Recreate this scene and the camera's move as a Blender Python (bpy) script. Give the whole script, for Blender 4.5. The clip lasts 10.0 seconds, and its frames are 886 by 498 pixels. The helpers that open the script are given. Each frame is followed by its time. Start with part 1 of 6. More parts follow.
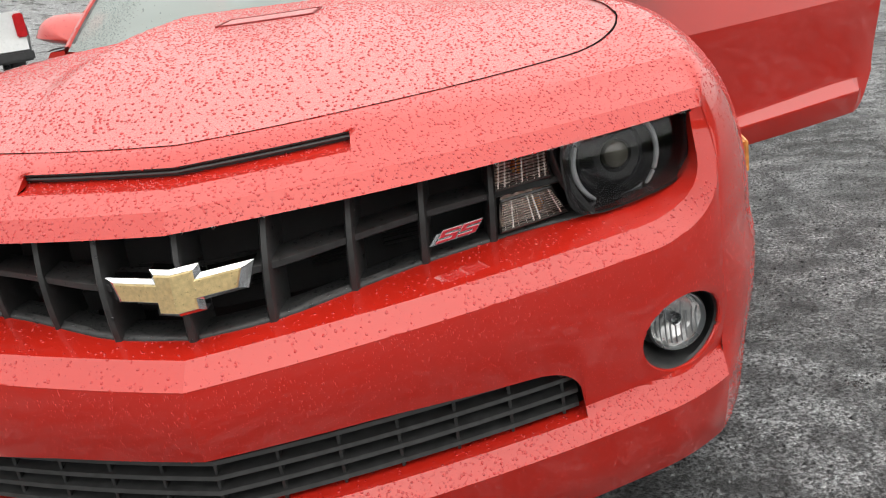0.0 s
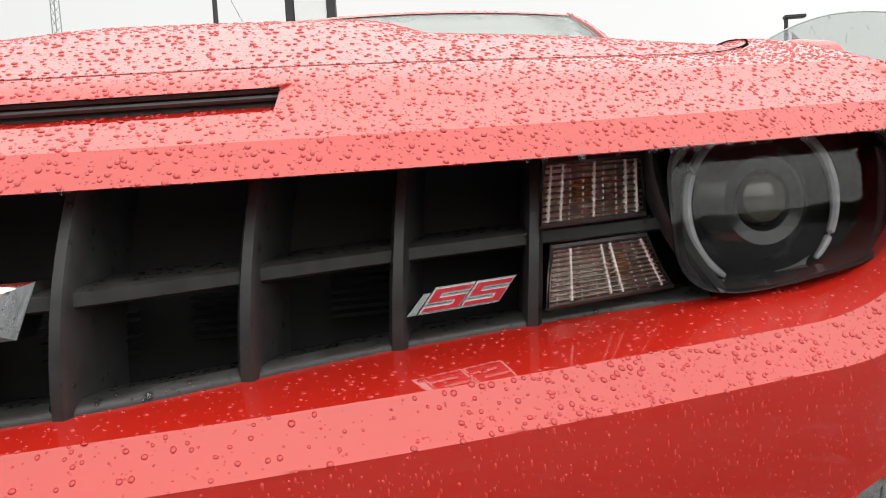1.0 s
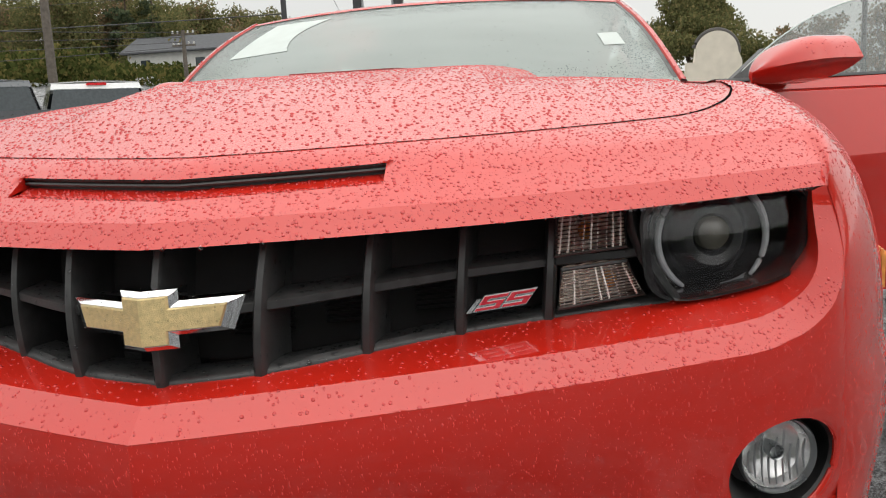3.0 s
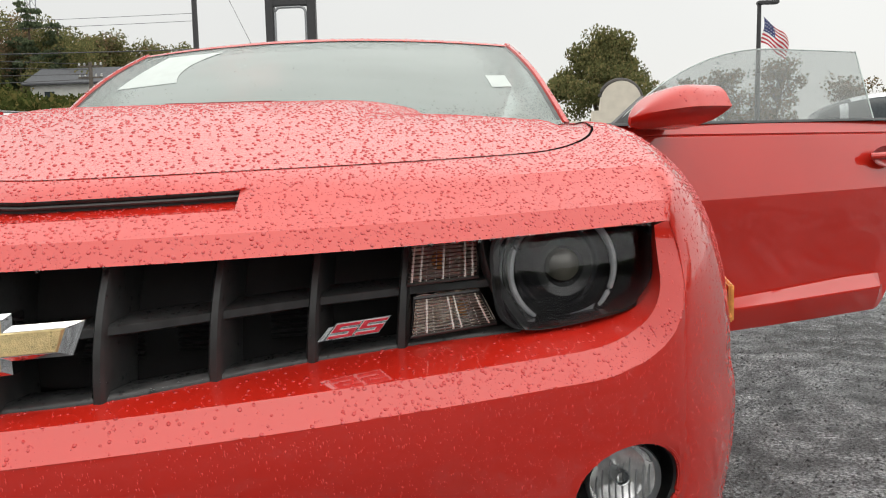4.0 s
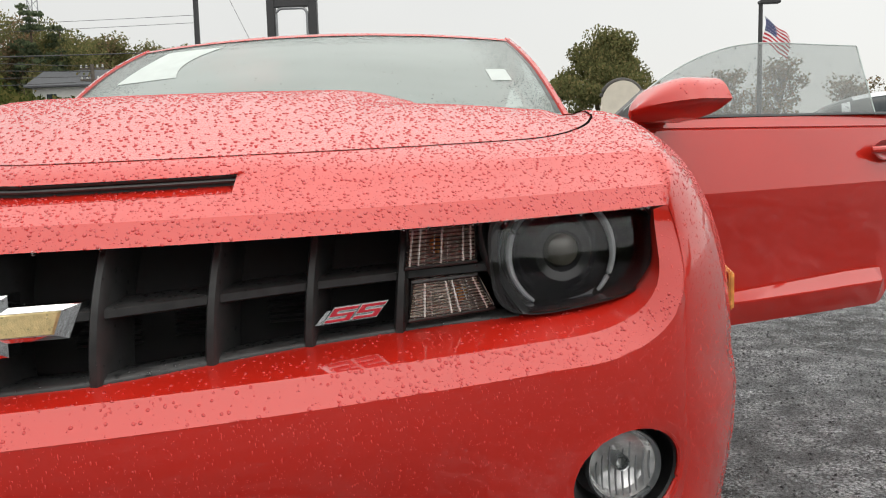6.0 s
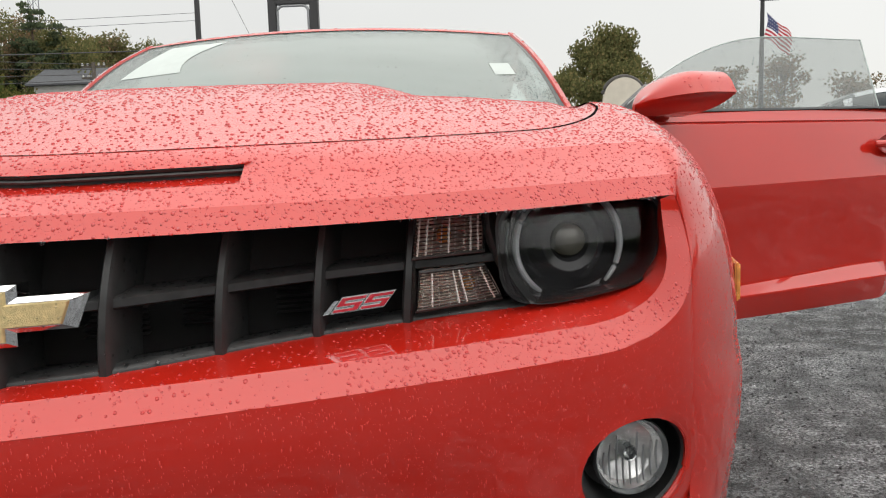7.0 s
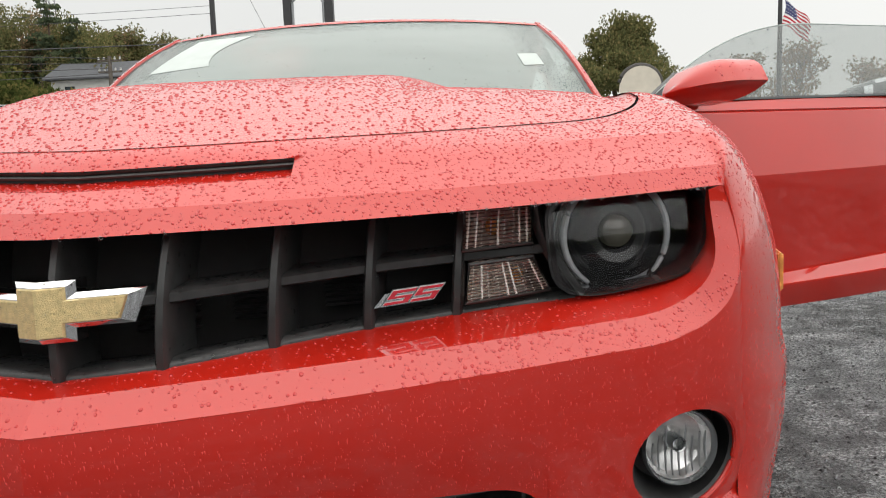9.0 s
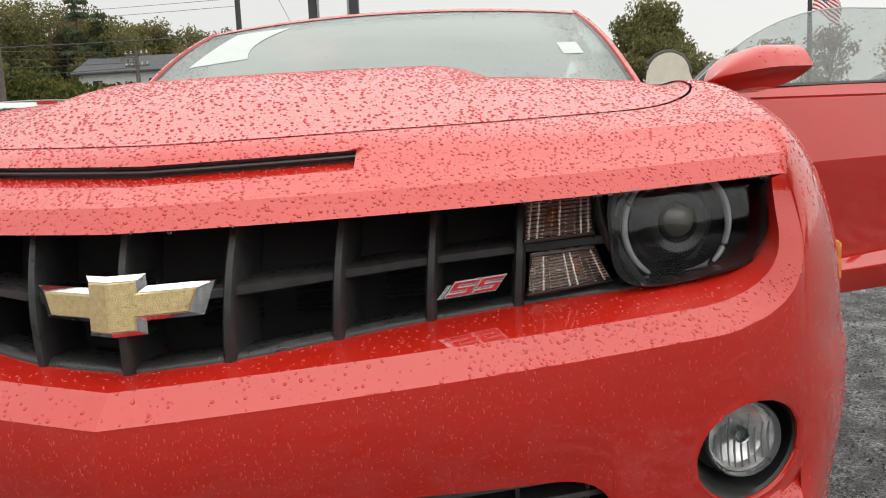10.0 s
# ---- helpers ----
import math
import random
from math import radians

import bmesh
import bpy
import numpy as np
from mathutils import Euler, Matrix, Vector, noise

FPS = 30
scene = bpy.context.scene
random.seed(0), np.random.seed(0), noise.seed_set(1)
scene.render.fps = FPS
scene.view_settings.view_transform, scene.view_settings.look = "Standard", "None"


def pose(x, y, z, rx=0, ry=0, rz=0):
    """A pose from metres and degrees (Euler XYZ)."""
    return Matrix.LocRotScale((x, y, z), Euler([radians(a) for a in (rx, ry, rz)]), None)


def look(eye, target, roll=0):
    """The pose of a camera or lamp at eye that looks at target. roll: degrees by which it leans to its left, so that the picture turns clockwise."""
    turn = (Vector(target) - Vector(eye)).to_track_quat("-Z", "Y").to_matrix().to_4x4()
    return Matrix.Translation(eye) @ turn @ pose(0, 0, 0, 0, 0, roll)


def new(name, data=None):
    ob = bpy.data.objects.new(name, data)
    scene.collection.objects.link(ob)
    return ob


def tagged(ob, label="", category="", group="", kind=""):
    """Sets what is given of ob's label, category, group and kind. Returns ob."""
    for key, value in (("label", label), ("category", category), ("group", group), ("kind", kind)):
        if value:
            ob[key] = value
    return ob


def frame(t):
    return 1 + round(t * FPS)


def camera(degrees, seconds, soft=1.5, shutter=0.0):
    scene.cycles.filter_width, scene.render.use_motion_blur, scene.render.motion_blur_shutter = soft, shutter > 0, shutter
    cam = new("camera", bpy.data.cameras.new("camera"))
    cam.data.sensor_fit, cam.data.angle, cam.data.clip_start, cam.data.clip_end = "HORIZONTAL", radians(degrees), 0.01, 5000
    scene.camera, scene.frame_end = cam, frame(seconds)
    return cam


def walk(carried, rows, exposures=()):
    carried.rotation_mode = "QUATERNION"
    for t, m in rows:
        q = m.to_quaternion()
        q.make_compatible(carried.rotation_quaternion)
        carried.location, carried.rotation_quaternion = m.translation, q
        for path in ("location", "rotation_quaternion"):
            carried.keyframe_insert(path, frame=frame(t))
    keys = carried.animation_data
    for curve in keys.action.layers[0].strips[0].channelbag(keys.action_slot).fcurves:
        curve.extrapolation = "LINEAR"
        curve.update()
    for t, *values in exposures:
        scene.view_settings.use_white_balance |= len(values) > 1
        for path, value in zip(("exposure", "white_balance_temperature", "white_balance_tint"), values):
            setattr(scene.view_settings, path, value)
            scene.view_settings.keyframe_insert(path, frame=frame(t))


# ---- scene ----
cam = camera(55.07, 10.0, soft=1.1)
ROWS = [
    (0, 0.4038, -1.0622, 1.0803, 71.458, 7.751, -0.266),
    (0.2, 0.4339, -0.8809, 0.9795, 75.857, 6.661, 2.375),
    (0.3, 0.4570, -0.8040, 0.9420, 78.512, 4.773, 4.064),
    (0.5, 0.4475, -0.6755, 0.8834, 81.296, 1.186, 3.955),
    (1, 0.4205, -0.5055, 0.7823, 85.920, 3.469, 4.525),
    (1.5, 0.4327, -0.5216, 0.8029, 85.677, 2.949, 4.450),
    (2, 0.4470, -0.6175, 0.8430, 84.146, 3.654, 6.191),
    (2.2, 0.4271, -0.6968, 0.8788, 82.654, 4.049, 7.636),
    (3.3, 0.4946, -0.8634, 0.9240, 81.108, 2.389, 8.236),
    (3.5, 0.5104, -0.8642, 0.9249, 81.695, 1.635, 5.850),
    (4, 0.5445, -0.8626, 0.9067, 83.714, 1.412, 2.893),
    (4.5, 0.5542, -0.8558, 0.8862, 83.796, 1.387, 2.874),
    (5, 0.5540, -0.8634, 0.8883, 83.787, 1.456, 2.924),
    (5.5, 0.5529, -0.8600, 0.8881, 83.826, 1.564, 2.989),
    (7, 0.5415, -0.8619, 0.8750, 83.639, 1.707, 3.106),
    (7.5, 0.5392, -0.8610, 0.8843, 83.544, 1.810, 3.259),
    (8, 0.5208, -0.8552, 0.8786, 83.504, 1.783, 3.243),
    (8.5, 0.5237, -0.8579, 0.8714, 83.408, 1.710, 3.242),
    (9, 0.4988, -0.8653, 0.8785, 83.049, 2.212, 4.073),
    (9.5, 0.5034, -0.8664, 0.8768, 82.888, 2.340, 4.539),
    (10, 0.4533, -0.8665, 0.8818, 82.456, 2.817, 5.687),
]
walk(cam, [(t, pose(x, y, z, rx, ry, rz)) for t, x, y, z, rx, ry, rz in ROWS],
     [(0, 0.12), (0.5, 0.12), (1, 0.10), (1.5, 0.09), (2, -0.06), (3.5, -0.10), (4, -0.06), (4.5, 0.0), (5, -0.10), (5.5, -0.09), (7, -0.09), (8.5, -0.06), (9.5, -0.03), (10, -0.05)])

# ---- world and light: an overcast, wet afternoon ----
SUN_EL, SUN_AZ = radians(60), radians(165)
world = bpy.data.worlds.new("overcast_sky")
scene.world = world
world.use_nodes = True
wn, wl = world.node_tree.nodes, world.node_tree.links
wn.clear()
w_out = wn.new("ShaderNodeOutputWorld")
w_bg = wn.new("ShaderNodeBackground")
w_sky = wn.new("ShaderNodeTexSky")
w_sky.sky_type, w_sky.sun_disc = "NISHITA", False
w_sky.sun_elevation, w_sky.sun_rotation = SUN_EL, SUN_AZ
w_sky.air_density, w_sky.dust_density = 1.0, 4.0
w_co = wn.new("ShaderNodeTexCoord")
w_sep = wn.new("ShaderNodeSeparateXYZ")
w_ramp = wn.new("ShaderNodeValToRGB")
w_ramp.color_ramp.elements[0].position, w_ramp.color_ramp.elements[0].color = 0.0, (0.90, 0.895, 0.865, 1)
for w_at, w_val in ((0.22, 0.92), (0.5, 1.45)):
    w_ramp.color_ramp.elements.new(w_at).color = (w_val * 1.02, w_val * 1.01, w_val * 0.965, 1)
w_ramp.color_ramp.elements[-1].position, w_ramp.color_ramp.elements[-1].color = 1.0, (2.6, 2.57, 2.44, 1)
w_cloud = wn.new("ShaderNodeTexNoise")
w_cloud.inputs["Scale"].default_value, w_cloud.inputs["Detail"].default_value = 2.2, 4
w_mulc = wn.new("ShaderNodeMapRange")
w_mulc.inputs["To Min"].default_value, w_mulc.inputs["To Max"].default_value = 0.9, 1.1
w_cl = wn.new("ShaderNodeVectorMath")
w_cl.operation = "SCALE"
w_mix = wn.new("ShaderNodeMixRGB")
w_mix.blend_type = "ADD"
w_mix.inputs[0].default_value = 0.02
wl.new(w_co.outputs["Generated"], w_sep.inputs[0])
wl.new(w_co.outputs["Generated"], w_cloud.inputs["Vector"])
wl.new(w_sep.outputs["Z"], w_ramp.inputs[0])
wl.new(w_cloud.outputs["Fac"], w_mulc.inputs["Value"])
wl.new(w_ramp.outputs[0], w_cl.inputs[0])
w_side, w_both = wn.new("ShaderNodeMapRange"), wn.new("ShaderNodeMath")
w_side.inputs["From Min"].default_value, w_side.inputs["From Max"].default_value = -1.0, 1.0
w_side.inputs["To Min"].default_value, w_side.inputs["To Max"].default_value = 0.80, 1.14
w_both.operation = "MULTIPLY"
wl.new(w_sep.outputs["X"], w_side.inputs["Value"])
wl.new(w_mulc.outputs[0], w_both.inputs[0])
wl.new(w_side.outputs[0], w_both.inputs[1])
wl.new(w_both.outputs[0], w_cl.inputs["Scale"])
wl.new(w_cl.outputs[0], w_mix.inputs[1])
wl.new(w_sky.outputs[0], w_mix.inputs[2])
wl.new(w_mix.outputs[0], w_bg.inputs["Color"])
w_bg.inputs["Strength"].default_value = 0.95
wl.new(w_bg.outputs[0], w_out.inputs[0])

sun = new("sun", bpy.data.lights.new("sun", "SUN"))
sun.data.energy, sun.data.angle, sun.data.color = 0.6, radians(150), (1.0, 0.97, 0.93)
sun.matrix_world = look((0, 0, 50), (50 * math.cos(SUN_EL) * math.sin(SUN_AZ) * -1, 50 * math.cos(SUN_EL) * math.cos(SUN_AZ) * -1, 50 - 50 * math.sin(SUN_EL)))
scene.view_settings.exposure = 0.0


# ---- materials ----
def nodes_of(name):
    m = bpy.data.materials.new(name)
    m.use_nodes = True
    n = m.node_tree.nodes
    return m, n, m.node_tree.links, n["Principled BSDF"]


def mat(name, color, rough=0.5, metal=0.0, coat=0.0, vary=0.12, scale=20.0, bump=0.0, bscale=200.0, rvary=0.1, spec=0.5):
    """A painted, moulded or mineral surface with tone, gloss and relief that vary at two scales."""
    m, n, l, p = nodes_of(name)
    co = n.new("ShaderNodeTexCoord")
    big = n.new("ShaderNodeTexNoise")
    big.inputs["Scale"].default_value, big.inputs["Detail"].default_value = scale, 5
    l.new(co.outputs["Object"], big.inputs["Vector"])
    lo = tuple(c * (1 - vary) for c in color)
    hi = tuple(min(1, c * (1 + vary)) for c in color)
    ramp = n.new("ShaderNodeValToRGB")
    ramp.color_ramp.elements[0].position, ramp.color_ramp.elements[1].position = 0.3, 0.7
    ramp.color_ramp.elements[0].color, ramp.color_ramp.elements[1].color = (*lo, 1), (*hi, 1)
    l.new(big.outputs["Fac"], ramp.inputs[0])
    l.new(ramp.outputs[0], p.inputs["Base Color"])
    mr = n.new("ShaderNodeMapRange")
    mr.inputs["To Min"].default_value, mr.inputs["To Max"].default_value = max(0, rough - rvary), min(1, rough + rvary)
    l.new(big.outputs["Fac"], mr.inputs["Value"])
    l.new(mr.outputs[0], p.inputs["Roughness"])
    p.inputs["Metallic"].default_value = metal
    p.inputs["Coat Weight"].default_value = coat
    p.inputs["Coat Roughness"].default_value = 0.03
    p.inputs["Coat IOR"].default_value = 1.62
    p.inputs["Specular IOR Level"].default_value = spec
    if bump:
        fine = n.new("ShaderNodeTexNoise")
        fine.inputs["Scale"].default_value, fine.inputs["Detail"].default_value = bscale, 3
        l.new(co.outputs["Object"], fine.inputs["Vector"])
        b = n.new("ShaderNodeBump")
        b.inputs["Strength"].default_value, b.inputs["Distance"].default_value = bump, 0.004
        l.new(fine.outputs["Fac"], b.inputs["Height"])
        l.new(b.outputs[0], p.inputs["Normal"])
    return m


def glass(name, tint=(1, 1, 1), rough=0.0, haze=0.0, haze_color=(0.8, 0.85, 0.83), ior=1.5):
    """A thin pane: clear, with mirror gloss by Fresnel, and a flat diffuse film of strength haze."""
    m, n, l, p = nodes_of(name)
    out = n["Material Output"]
    tr, gl, fr, mx = n.new("ShaderNodeBsdfTransparent"), n.new("ShaderNodeBsdfGlossy"), n.new("ShaderNodeFresnel"), n.new("ShaderNodeMixShader")
    tr.inputs[0].default_value = (*tint, 1)
    gl.inputs["Roughness"].default_value = rough
    fr.inputs[0].default_value = ior
    if haze:
        df, hx = n.new("ShaderNodeBsdfDiffuse"), n.new("ShaderNodeMixShader")
        df.inputs[0].default_value = (*haze_color, 1)
        ns, rg = n.new("ShaderNodeTexNoise"), n.new("ShaderNodeMapRange")
        ns.inputs["Scale"].default_value = 3
        rg.inputs["To Min"].default_value, rg.inputs["To Max"].default_value = haze * 0.85, min(1, haze * 1.15)
        l.new(ns.outputs["Fac"], rg.inputs["Value"])
        l.new(rg.outputs[0], hx.inputs[0])
        l.new(tr.outputs[0], hx.inputs[1])
        l.new(df.outputs[0], hx.inputs[2])
        base = hx
    else:
        base = tr
    l.new(fr.outputs[0], mx.inputs[0])
    l.new(base.outputs[0], mx.inputs[1])
    l.new(gl.outputs[0], mx.inputs[2])
    l.new(mx.outputs[0], out.inputs[0])
    return m


PAINT = mat("red_paint", (0.475, 0.016, 0.008), 0.4, 0.0, 1.0, 0.04, 3, rvary=0.05, spec=0.1)
WET_PAINT = mat("rain_misted_red_paint", (0.475, 0.018, 0.011), 0.42, 0.0, 1.0, 0.05, 6, bump=0.25, bscale=420, rvary=0.05, spec=0.2)
WET_PAINT.node_tree.nodes["Principled BSDF"].inputs["Coat Roughness"].default_value = 0.25
WET_PAINT.node_tree.nodes["Principled BSDF"].inputs["Coat IOR"].default_value = 2.0
PLASTIC = mat("black_plastic", (0.028, 0.0285, 0.029), 0.36, vary=0.3, scale=60, bump=0.12, bscale=900)
RUBBER = mat("black_rubber", (0.012, 0.012, 0.013), 0.7, vary=0.3, bump=0.1)
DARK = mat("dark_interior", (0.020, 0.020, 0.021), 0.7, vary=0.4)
CHROME = mat("chrome", (0.82, 0.83, 0.85), 0.07, 1.0, vary=0.04, rvary=0.04)
SATIN = mat("satin_aluminium", (0.5, 0.52, 0.53), 0.28, 1.0, vary=0.1)
GOLD = mat("gold_enamel", (0.70, 0.55, 0.27), 0.36, 0.45, 0.6, 0.14, 160, 0.35, 700)
BADGE = mat("badge_red", (0.55, 0.02, 0.04), 0.25, 0.2, 0.8, 0.08)
AMBER = mat("amber_reflector", (0.85, 0.38, 0.09), 0.25, 0.2, 0.5, 0.25, 60)
LENS = glass("lamp_lens", (0.97, 0.97, 0.97))
SIGNAL = glass("signal_lens", (0.99, 0.96, 0.92), 0.04, ior=1.45)
# The pale diffuse film paints the sky's sheen onto the windscreen.
PANE = glass("windscreen", (0.55, 0.62, 0.60), 0.02, 0.60, (0.40, 0.46, 0.44))
DOOR_PANE = glass("tinted_side_glass", (0.54, 0.57, 0.56), 0.0, 0.26, (0.44, 0.47, 0.46))
FAR_PANE = mat("dark_car_glass", (0.03, 0.04, 0.045), 0.08, vary=0.2)
WHITE_PAINT = mat("white_paint", (0.78, 0.79, 0.79), 0.3, 0, 0.8, 0.04)
GREY_PAINT = mat("grey_paint", (0.12, 0.13, 0.14), 0.3, 0.3, 0.8, 0.06)
SILVER_PAINT = mat("silver_paint", (0.50, 0.53, 0.55), 0.3, 0.4, 0.8, 0.06)
TAIL = mat("tail_lamp_red", (0.5, 0.01, 0.015), 0.15, 0, 0.8, 0.15)
PAPER = mat("white_paper", (0.50, 0.55, 0.53), 0.7, vary=0.05)
SEAT = mat("grey_upholstery", (0.12, 0.12, 0.125), 0.8, vary=0.2, bump=0.2)
BARK = mat("bark", (0.09, 0.065, 0.045), 0.9, vary=0.35, scale=8, bump=0.6, bscale=40)
WOOD_POLE = mat("weathered_pole_wood", (0.10, 0.085, 0.07), 0.85, vary=0.3, scale=6, bump=0.4, bscale=60)
STEEL = mat("painted_dark_steel", (0.03, 0.03, 0.032), 0.5, vary=0.2)
GALV = mat("galvanised_steel", (0.28, 0.29, 0.30), 0.45, 0.7, vary=0.15)
SIGN_WHITE = mat("sign_face_white", (0.82, 0.83, 0.83), 0.45, vary=0.04)
BEIGE = mat("beige_stucco", (0.62, 0.57, 0.48), 0.9, vary=0.08, scale=4, bump=0.3, bscale=120)
TRIM_DARK = mat("dark_trim", (0.06, 0.055, 0.05), 0.7, vary=0.2)
SIDING = mat("pale_siding", (0.48, 0.48, 0.46), 0.7, vary=0.08, scale=2)
SHINGLE = mat("grey_shingle_roof", (0.07, 0.073, 0.08), 0.85, vary=0.2, scale=3, bump=0.3, bscale=20)
FLAG_RED, FLAG_WHITE, FLAG_BLUE = (mat("flag_" + a, c, 0.8, vary=0.1) for a, c in (("red", (0.45, 0.03, 0.05)), ("white", (0.75, 0.75, 0.75)), ("blue", (0.03, 0.04, 0.14))))


def leaf_mat(name, dark, light, warm):
    m, n, l, p = nodes_of(name)
    g = n.new("ShaderNodeNewGeometry")
    r = n.new("ShaderNodeValToRGB")
    r.color_ramp.elements[0].color, r.color_ramp.elements[1].color = (*dark, 1), (*warm, 1)
    e = r.color_ramp.elements.new(0.6)
    e.color = (*light, 1)
    l.new(g.outputs["Random Per Island"], r.inputs[0])
    df, tl, mx = n.new("ShaderNodeBsdfDiffuse"), n.new("ShaderNodeBsdfTranslucent"), n.new("ShaderNodeMixShader")
    mx.inputs[0].default_value = 0.45
    for q in (df, tl):
        l.new(r.outputs[0], q.inputs[0])
    l.new(df.outputs[0], mx.inputs[1])
    l.new(tl.outputs[0], mx.inputs[2])
    l.new(mx.outputs[0], n["Material Output"].inputs[0])
    return m


LEAF = leaf_mat("green_leaves", (0.10, 0.108, 0.048), (0.17, 0.172, 0.072), (0.26, 0.215, 0.10))
LEAF_AUTUMN = leaf_mat("autumn_leaves", (0.11, 0.10, 0.06), (0.21, 0.175, 0.10), (0.33, 0.20, 0.12))
LEAF_PINE = leaf_mat("pine_needles", (0.065, 0.088, 0.055), (0.12, 0.15, 0.085), (0.17, 0.19, 0.10))


def ground_mat():
    """Wet, worn asphalt strewn with pale grit, damp patches glossier and darker."""
    m, n, l, p = nodes_of("wet_gritty_asphalt")
    co = n.new("ShaderNodeTexCoord")

    def tex(kind, scale, detail=4):
        t = n.new(kind)
        t.inputs["Scale"].default_value = scale
        if "Detail" in t.inputs:
            t.inputs["Detail"].default_value = detail
        l.new(co.outputs["Object"], t.inputs["Vector"])
        return t
    patch, grain, grit = tex("ShaderNodeTexNoise", 1.1, 8), tex("ShaderNodeTexNoise", 85, 8), tex("ShaderNodeTexVoronoi", 120)
    grain.inputs["Roughness"].default_value = 0.82
    r1 = n.new("ShaderNodeValToRGB")
    r1.color_ramp.elements[0].position, r1.color_ramp.elements[0].color = 0.36, (0.036, 0.0365, 0.0375, 1)
    r1.color_ramp.elements[1].position, r1.color_ramp.elements[1].color = 0.66, (0.078, 0.0795, 0.082, 1)
    l.new(patch.outputs["Fac"], r1.inputs[0])
    r2 = n.new("ShaderNodeValToRGB")
    r2.color_ramp.elements[0].position, r2.color_ramp.elements[0].color = 0.42, (0.05, 0.05, 0.05, 1)
    r2.color_ramp.elements[1].position, r2.color_ramp.elements[1].color = 0.60, (3.1, 3.1, 3.1, 1)
    l.new(grain.outputs["Fac"], r2.inputs[0])
    mu = n.new("ShaderNodeMixRGB")
    mu.blend_type, mu.inputs[0].default_value = "MULTIPLY", 1.0
    mid_, r3, m3 = tex("ShaderNodeTexNoise", 8, 6), n.new("ShaderNodeMapRange"), n.new("ShaderNodeMixRGB")
    r3.inputs["From Min"].default_value, r3.inputs["From Max"].default_value = 0.38, 0.62
    r3.inputs["To Min"].default_value, r3.inputs["To Max"].default_value = 0.45, 1.6
    l.new(mid_.outputs["Fac"], r3.inputs["Value"])
    m3.blend_type, m3.inputs[0].default_value = "MULTIPLY", 1.0
    l.new(r1.outputs[0], m3.inputs[1])
    l.new(r3.outputs[0], m3.inputs[2])
    l.new(m3.outputs[0], mu.inputs[1])
    l.new(r2.outputs[0], mu.inputs[2])
    sp = n.new("ShaderNodeValToRGB")
    sp.color_ramp.elements[0].position, sp.color_ramp.elements[0].color = 0.0, (0.16, 0.16, 0.16, 1)
    sp.color_ramp.elements.new(0.62).color = (0.95, 0.95, 0.95, 1)
    sp.color_ramp.elements[-1].position, sp.color_ramp.elements[-1].color = 1.0, (3.4, 3.4, 3.4, 1)
    sc = n.new("ShaderNodeSeparateColor")
    l.new(grit.outputs["Color"], sc.inputs[0])
    l.new(sc.outputs[0], sp.inputs[0])
    mx = n.new("ShaderNodeMixRGB")
    mx.blend_type, mx.inputs[0].default_value = "MULTIPLY", 1.0
    l.new(sp.outputs[0], mx.inputs[2])
    stretch, long_, lr, lm = n.new("ShaderNodeVectorMath"), n.new("ShaderNodeTexNoise"), n.new("ShaderNodeValToRGB"), n.new("ShaderNodeMixRGB")
    stretch.operation = "MULTIPLY"
    stretch.inputs[1].default_value = (0.8, 2.6, 1.0)
    long_.inputs["Scale"].default_value, long_.inputs["Detail"].default_value, long_.inputs["Roughness"].default_value = 1.5, 10, 0.72
    l.new(co.outputs["Object"], stretch.inputs[0])
    l.new(stretch.outputs[0], long_.inputs["Vector"])
    lr.color_ramp.elements[0].position, lr.color_ramp.elements[0].color = 0.52, (1, 1, 1, 1)
    lr.color_ramp.elements[1].position, lr.color_ramp.elements[1].color = 0.66, (1.7, 1.7, 1.7, 1)
    l.new(long_.outputs["Fac"], lr.inputs[0])
    lm.blend_type, lm.inputs[0].default_value = "MULTIPLY", 1.0
    l.new(mu.outputs[0], lm.inputs[1])
    l.new(lr.outputs[0], lm.inputs[2])
    l.new(lm.outputs[0], mx.inputs[1])
    l.new(mx.outputs[0], p.inputs["Base Color"])
    rr = n.new("ShaderNodeMapRange")
    rr.inputs["From Min"].default_value, rr.inputs["From Max"].default_value = 0.35, 0.65
    rr.inputs["To Min"].default_value, rr.inputs["To Max"].default_value = 0.20, 0.6
    l.new(patch.outputs["Fac"], rr.inputs["Value"])
    l.new(rr.outputs[0], p.inputs["Roughness"])
    b1, b2 = n.new("ShaderNodeBump"), n.new("ShaderNodeBump")
    b1.inputs["Strength"].default_value, b1.inputs["Distance"].default_value = 1.0, 0.05
    b2.inputs["Strength"].default_value, b2.inputs["Distance"].default_value = 0.6, 0.01
    l.new(grain.outputs["Fac"], b1.inputs["Height"])
    l.new(grit.outputs["Distance"], b2.inputs["Height"])
    l.new(b1.outputs[0], b2.inputs["Normal"])
    l.new(b2.outputs[0], p.inputs["Normal"])
    return m


ASPHALT = ground_mat()


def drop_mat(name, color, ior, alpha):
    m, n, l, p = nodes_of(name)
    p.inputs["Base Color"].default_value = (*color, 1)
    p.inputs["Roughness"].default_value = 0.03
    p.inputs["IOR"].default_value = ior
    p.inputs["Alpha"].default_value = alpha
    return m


# Opaque reds for clear drops; base colours carry the light seen in the water.
RED_BEAD = drop_mat("opaque_red_bead", (0.46, 0.025, 0.024), 1.58, 1.0)
DARK_RED_BEAD = drop_mat("opaque_dark_red_bead", (0.43, 0.022, 0.023), 1.56, 1.0)
